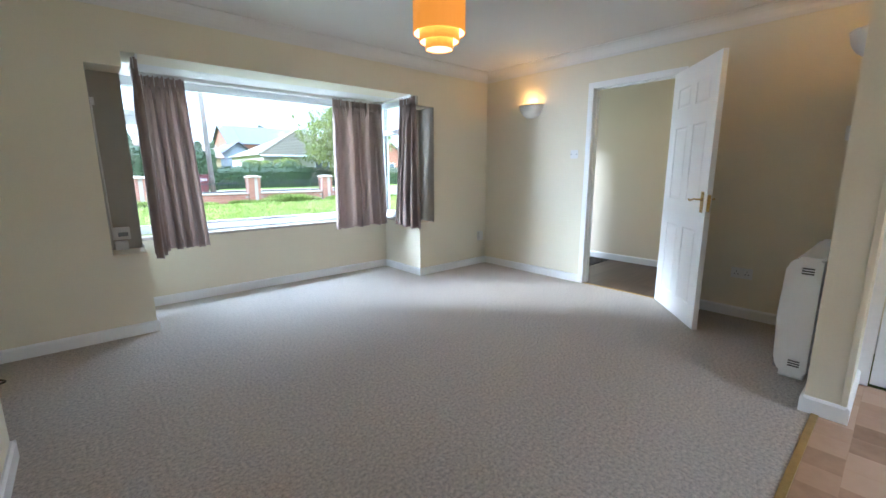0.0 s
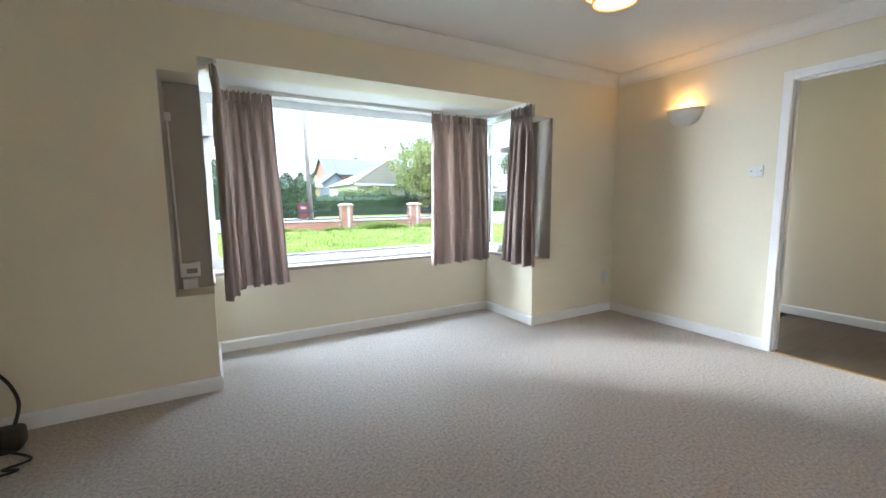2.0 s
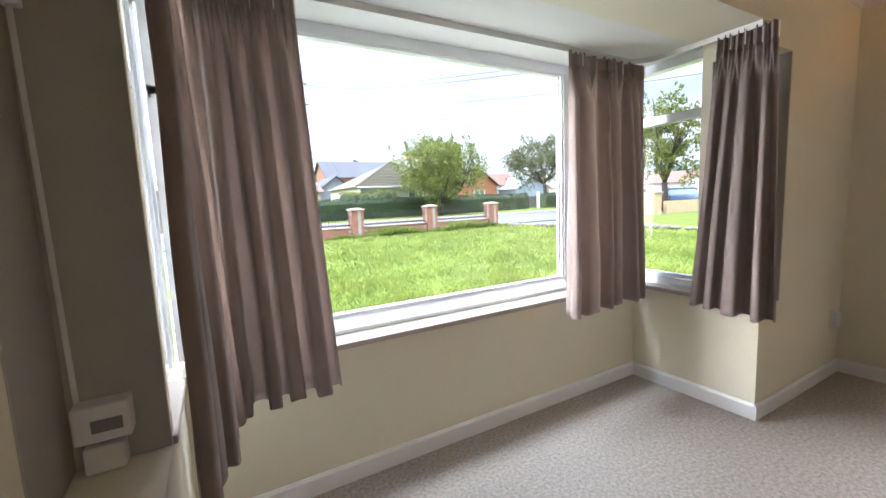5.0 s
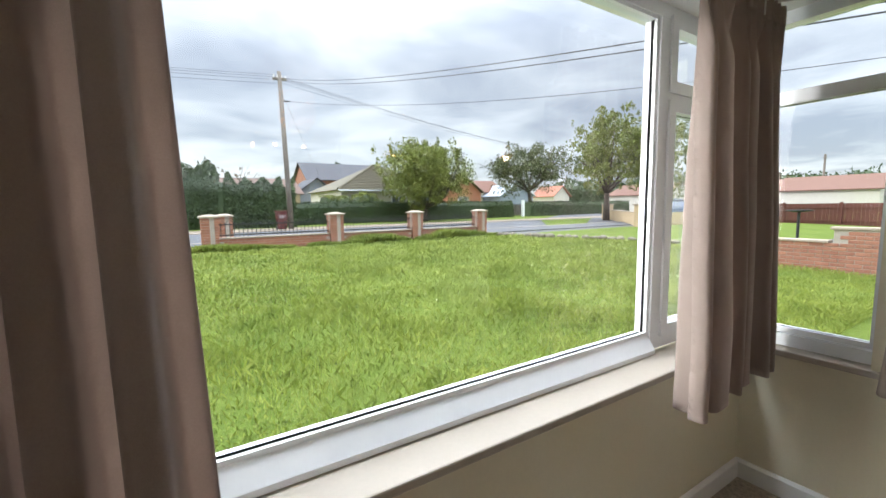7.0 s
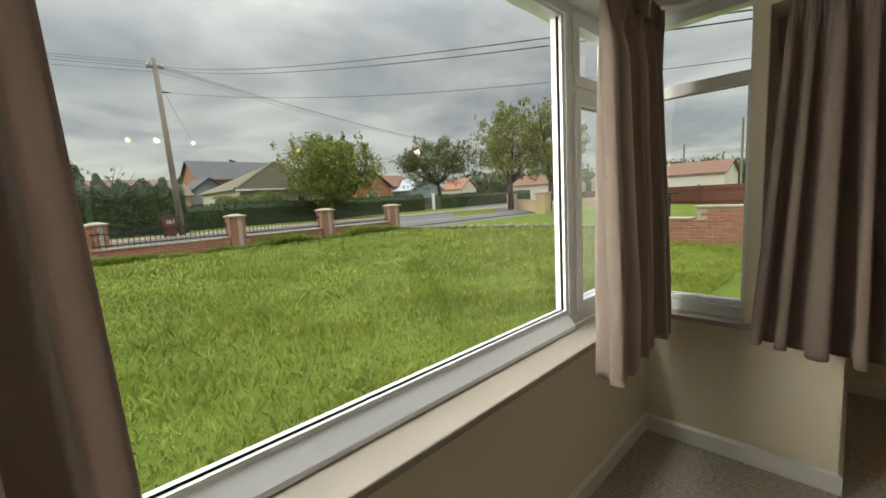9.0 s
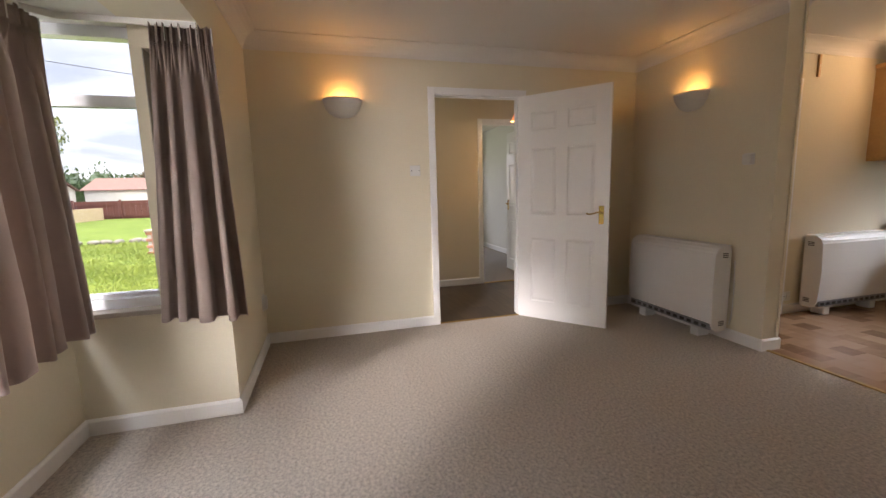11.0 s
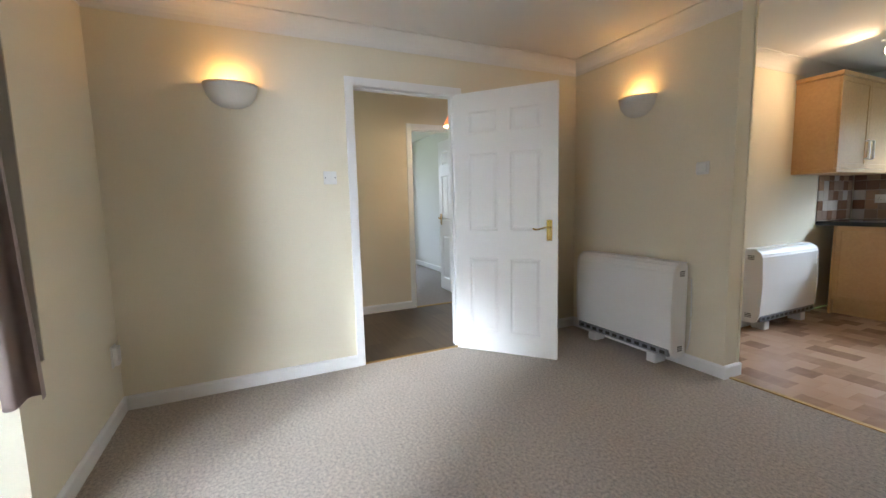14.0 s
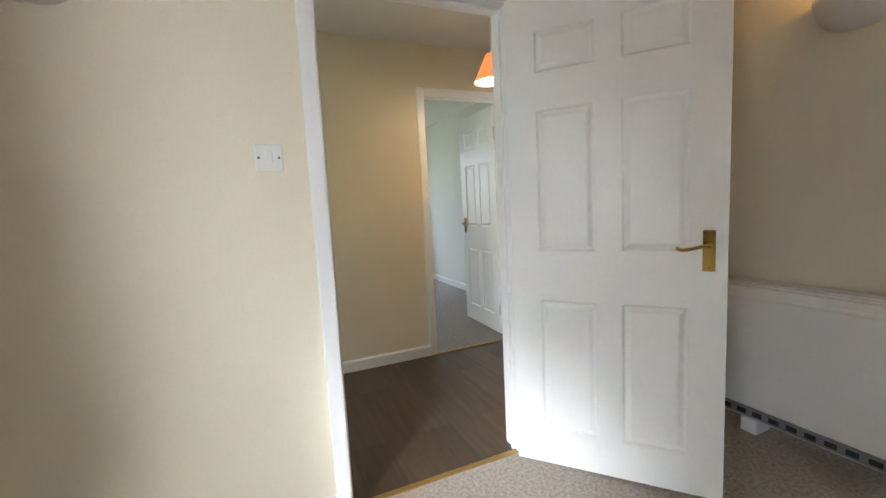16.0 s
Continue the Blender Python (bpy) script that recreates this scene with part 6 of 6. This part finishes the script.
BIN_RED = mat("dark_red_plastic", (0.13, 0.028, 0.026), 0.5, 0.15, 8, 60, 0.05)
bm = boxes((-0.27, 0.27, -0.30, 0.30, 0.10, 1.02))
for v in bm.verts:
    if v.co.z < 0.5:
        v.co.x *= 0.80
        v.co.y *= 0.78
bmesh.ops.bevel(bm, geom=bm.edges[:], offset=0.03, segments=2, affect="EDGES")
part("body", bm, BIN_RED, gp)
bm = boxes((-0.29, 0.29, -0.34, 0.32, 1.02, 1.09))
bmesh.ops.bevel(bm, geom=bm.edges[:], offset=0.02, segments=2, affect="EDGES")
part("lid", bm, BIN_RED, gp, "dark red hinged lid")
part("handle", rod(((-0.2, 0.36, 1.0), (0.2, 0.36, 1.0), 0.018)), BIN_RED, gp)
for x in (-0.22, 0.22):
    part("wheel", rod(((x - 0.03, 0.22, 0.10), (x + 0.03, 0.22, 0.10), 0.10), seg=18), DARK, gp)
txt = bpy.data.curves.new("number", "FONT")
txt.body, txt.size, txt.align_x, txt.extrude = "261", 0.26, "CENTER", 0.004
tx = new("number", txt)
tx.matrix_world = pose(0, -0.295, 0.70, 90, 0, 0)
tx.data.materials.append(PLASTIC)
tx.parent = gp
bb = empty("bird_table", "dark bird bath on a thin stem beyond the side wall", "bird bath", pose(13.5, 8.0, ground_z(13.5, 8.0)))
part("stem", rod(((0, 0, 0), (0, 0, 1.08), 0.03)), IRON, bb)
part("dish", lathe([(0.001, 1.08), (0.10, 1.085), (0.26, 1.12), (0.27, 1.14), (0.24, 1.135), (0.001, 1.10)], 24), IRON, bb, smooth=True)

gate = empty("white_gate_post", "white painted gate post at the gap in the hedge", "gate post", pose(31.6, 36.4, 0))
part("post", soft_box(-0.12, 0.12, -0.12, 0.12, 0, 1.7, 0.01), GLOSS, gate)
part("post_top", soft_box(-0.14, 0.14, -0.14, 0.14, 1.7, 1.76, 0.01), GLOSS, gate)
ig = empty("iron_gate", "dark iron garden gate in the hedge gap", "gate", pose(30.3, 36.5, 0.03))
part("gate_frame", boxes((0, 1.1, -0.02, 0.02, 1.25, 1.30), (0, 1.1, -0.02, 0.02, 0.1, 0.15), (0, 0.05, -0.02, 0.02, 0.1, 1.3), (1.05, 1.1, -0.02, 0.02, 0.1, 1.3)), IRON, ig)
for k in range(8):
    part("bar", boxes((0.1 + k * 0.12, 0.115 + k * 0.12, -0.01, 0.01, 0.15, 1.25)), IRON, ig)

# pale walls and car at the corner across the side road
cw = empty("corner_wall", "low buff brick corner wall with capped piers", "garden wall")
part("wall", boxes((22.4, 29.2, 16.6, 16.8, 0, 0.72)), BUFF, cw)
cw.matrix_world = pose(0, 0, 0)
for x, y in ((21.3, 16.7), (29.4, 24.6)):
    cp = empty("buff_pier", "buff brick pier with a stone cap", "brick pier", pose(x, y, 0))
    part("shaft", soft_box(-0.30, 0.30, -0.30, 0.30, 0, 1.15, 0.01), BUFF, cp)
    part("cap", soft_box(-0.36, 0.36, -0.36, 0.36, 1.15, 1.24, 0.02), STONE, cp)
cw2 = empty("corner_wall", "low buff brick corner wall with capped piers", "garden wall", pose(21.5, 17.0, 0, 0, 0, 43))
part("wall", boxes((0.2, 10.6, -0.1, 0.1, 0, 0.75)), BUFF, cw2)
part("coping", boxes((0.2, 10.6, -0.14, 0.14, 0.75, 0.80)), STONE, cw2)
slab("ground_verge", [(18.5, 18.2), (30.0, 26.6), (24.2, 26.6), (17.0, 19.0)], 0.02, GRASS_SOIL, "grass verge at the corner", "verge", 0.05)


def car(m, paint, label):
    ob = empty("parked_car", label, "car", m)
    prof = [(-2.1, 0.35), (-2.1, 0.80), (-1.95, 0.95), (-1.15, 1.02), (-0.55, 1.46), (0.75, 1.50), (1.55, 1.10), (2.05, 1.0), (2.15, 0.6), (2.1, 0.35)]
    bm = bmesh.new()
    e = [[bm.verts.new((x, y * (0.82 if z > 1.1 else 1), z)) for x, z in prof] for y in (-0.85, 0.85)]
    for i in range(len(prof)):
        j = (i + 1) % len(prof)
        bm.faces.new((e[0][i], e[0][j], e[1][j], e[1][i]))
    bm.faces.new(e[0]), bm.faces.new(e[1])
    bmesh.ops.recalc_face_normals(bm, faces=bm.faces)
    bmesh.ops.bevel(bm, geom=bm.edges[:], offset=0.05, segments=2, affect="EDGES")
    part("body", bm, paint, ob)
    part("side_glass", boxes((-0.75, 0.95, -0.80, 0.80, 1.08, 1.38)), DARK_GLASS, ob)
    for x in (-1.3, 1.35):
        for y in (-0.8, 0.8):
            wh = part("wheel", rod(((x, y - 0.1, 0.32), (x, y + 0.1, 0.32), 0.32), seg=20), DARK, ob)
            part("rim", rod(((x, y - 0.11, 0.32), (x, y + 0.11, 0.32), 0.19), seg=16), STEEL, wh)
    return ob


car(pose(27.0, 18.6, 0.03, 0, 0, 40), mat("blue_car_paint", (0.06, 0.10, 0.17), 0.2, 0.05, 3, 20, 0, spec=0.7), "dark blue parked car behind the corner wall")

# outer house skin: an unseen slab, so that daylight comes only through the openings
structure("roof_light_block", boxes((LEFT - 0.25, 9.6, BACK - 0.25, WIN + 0.32, CEIL + 0.13, CEIL + 0.25)), SLATE, "unseen dark slab over the rooms that keeps daylight out", category="roof")


# ---- lawn grass, one sheet of blades ----
def grass(name, count, rnd, x0, x1, y0, y1, size, keep):
    verts, faces = [], []
    for _ in range(count):
        x = rnd.uniform(x0, x1)
        y = y0 + (y1 - y0) * rnd.random() ** 1.5
        if not keep(x, y):
            continue
        z = ground_z(x, y) - 0.02
        tuft = max(0.0, noise.noise(Vector((x * 0.9, y * 0.9, 0))) + 0.35)
        h = size * (0.5 + 1.1 * tuft) * rnd.uniform(0.5, 1.3)
        a = rnd.uniform(0, 6.283)
        w = 0.0035 + 0.0011 * (y - 5)
        lean = h * rnd.uniform(0.2, 1.0)
        b = rnd.uniform(0, 6.283)
        dx, dy = math.cos(a) * w, math.sin(a) * w
        k = len(verts)
        verts += [(x - dx, y - dy, z), (x + dx, y + dy, z), (x + math.cos(b) * lean * 0.4 + dx * 0.6, y + math.sin(b) * lean * 0.4 + dy * 0.6, z + h * 0.65),
                  (x + math.cos(b) * lean, y + math.sin(b) * lean, z + h)]
        faces += [(k, k + 1, k + 2), (k, k + 2, k + 3)]
    me = bpy.data.meshes.new(name)
    me.from_pydata(verts, [], faces)
    me.materials.append(BLADE)
    return tagged(new(name, me), "long uneven green lawn grass with tufts", "grass", kind="stuff")


def on_lawn(x, y):
    drive = (-1.05 if y < 11.2 else -2.3) < x < 0.87 + 0.05 * noise.noise(Vector((y * 2.5, 0, 0)))
    right = x > 11.3 + (17.4 - y) * 0.357
    return not drive and not right


grass("lawn_grass", 170000, random.Random(12), -4.0, 14.5, 5.65, 17.4, 0.085, on_lawn)


def in_joint(x, y):
    """The weedy joints and edges of the drive."""
    across = min(abs(y - q) for q in DRIVE_Y) < 0.018 + 0.11 * max(0, noise.noise(Vector((x * 1.5, y, 4))))
    middle = abs(x - 0.287 + 0.02 * (y - 9)) < 0.014 + 0.12 * max(0, noise.noise(Vector((x, y * 0.8, 9))))
    edge = 0.82 < x < 0.94
    left = y < 11 and -1.2 < x < -0.98 or y > 11 and abs(x + 0.66 + 0.02 * (y - 9)) < 0.03
    moss = noise.noise(Vector((x * 1.1, y * 0.7, 20))) > 0.5
    return -2.3 < x < 1.3 and (edge or left or ((across or middle or moss) and noise.noise(Vector((x * 2, y * 2, 1))) > -0.15))


weeds = grass("drive_weeds", 60000, random.Random(15), -1.6, 1.35, 5.7, 18.0, 0.05, in_joint)
tagged(weeds, "short green weeds and moss in the drive's joints", "weeds", kind="stuff")
for k, v in enumerate(weeds.data.vertices):
    v.co.z += 0.03
tufts = grass("wall_tufts", 30000, random.Random(16), 1.2, 12.0, 16.9, 17.5, 0.22, lambda x, y: noise.noise(Vector((x * 1.3, 3, 0))) > -0.25)
tagged(tufts, "longer rough grass along the foot of the front wall", "grass", kind="stuff")
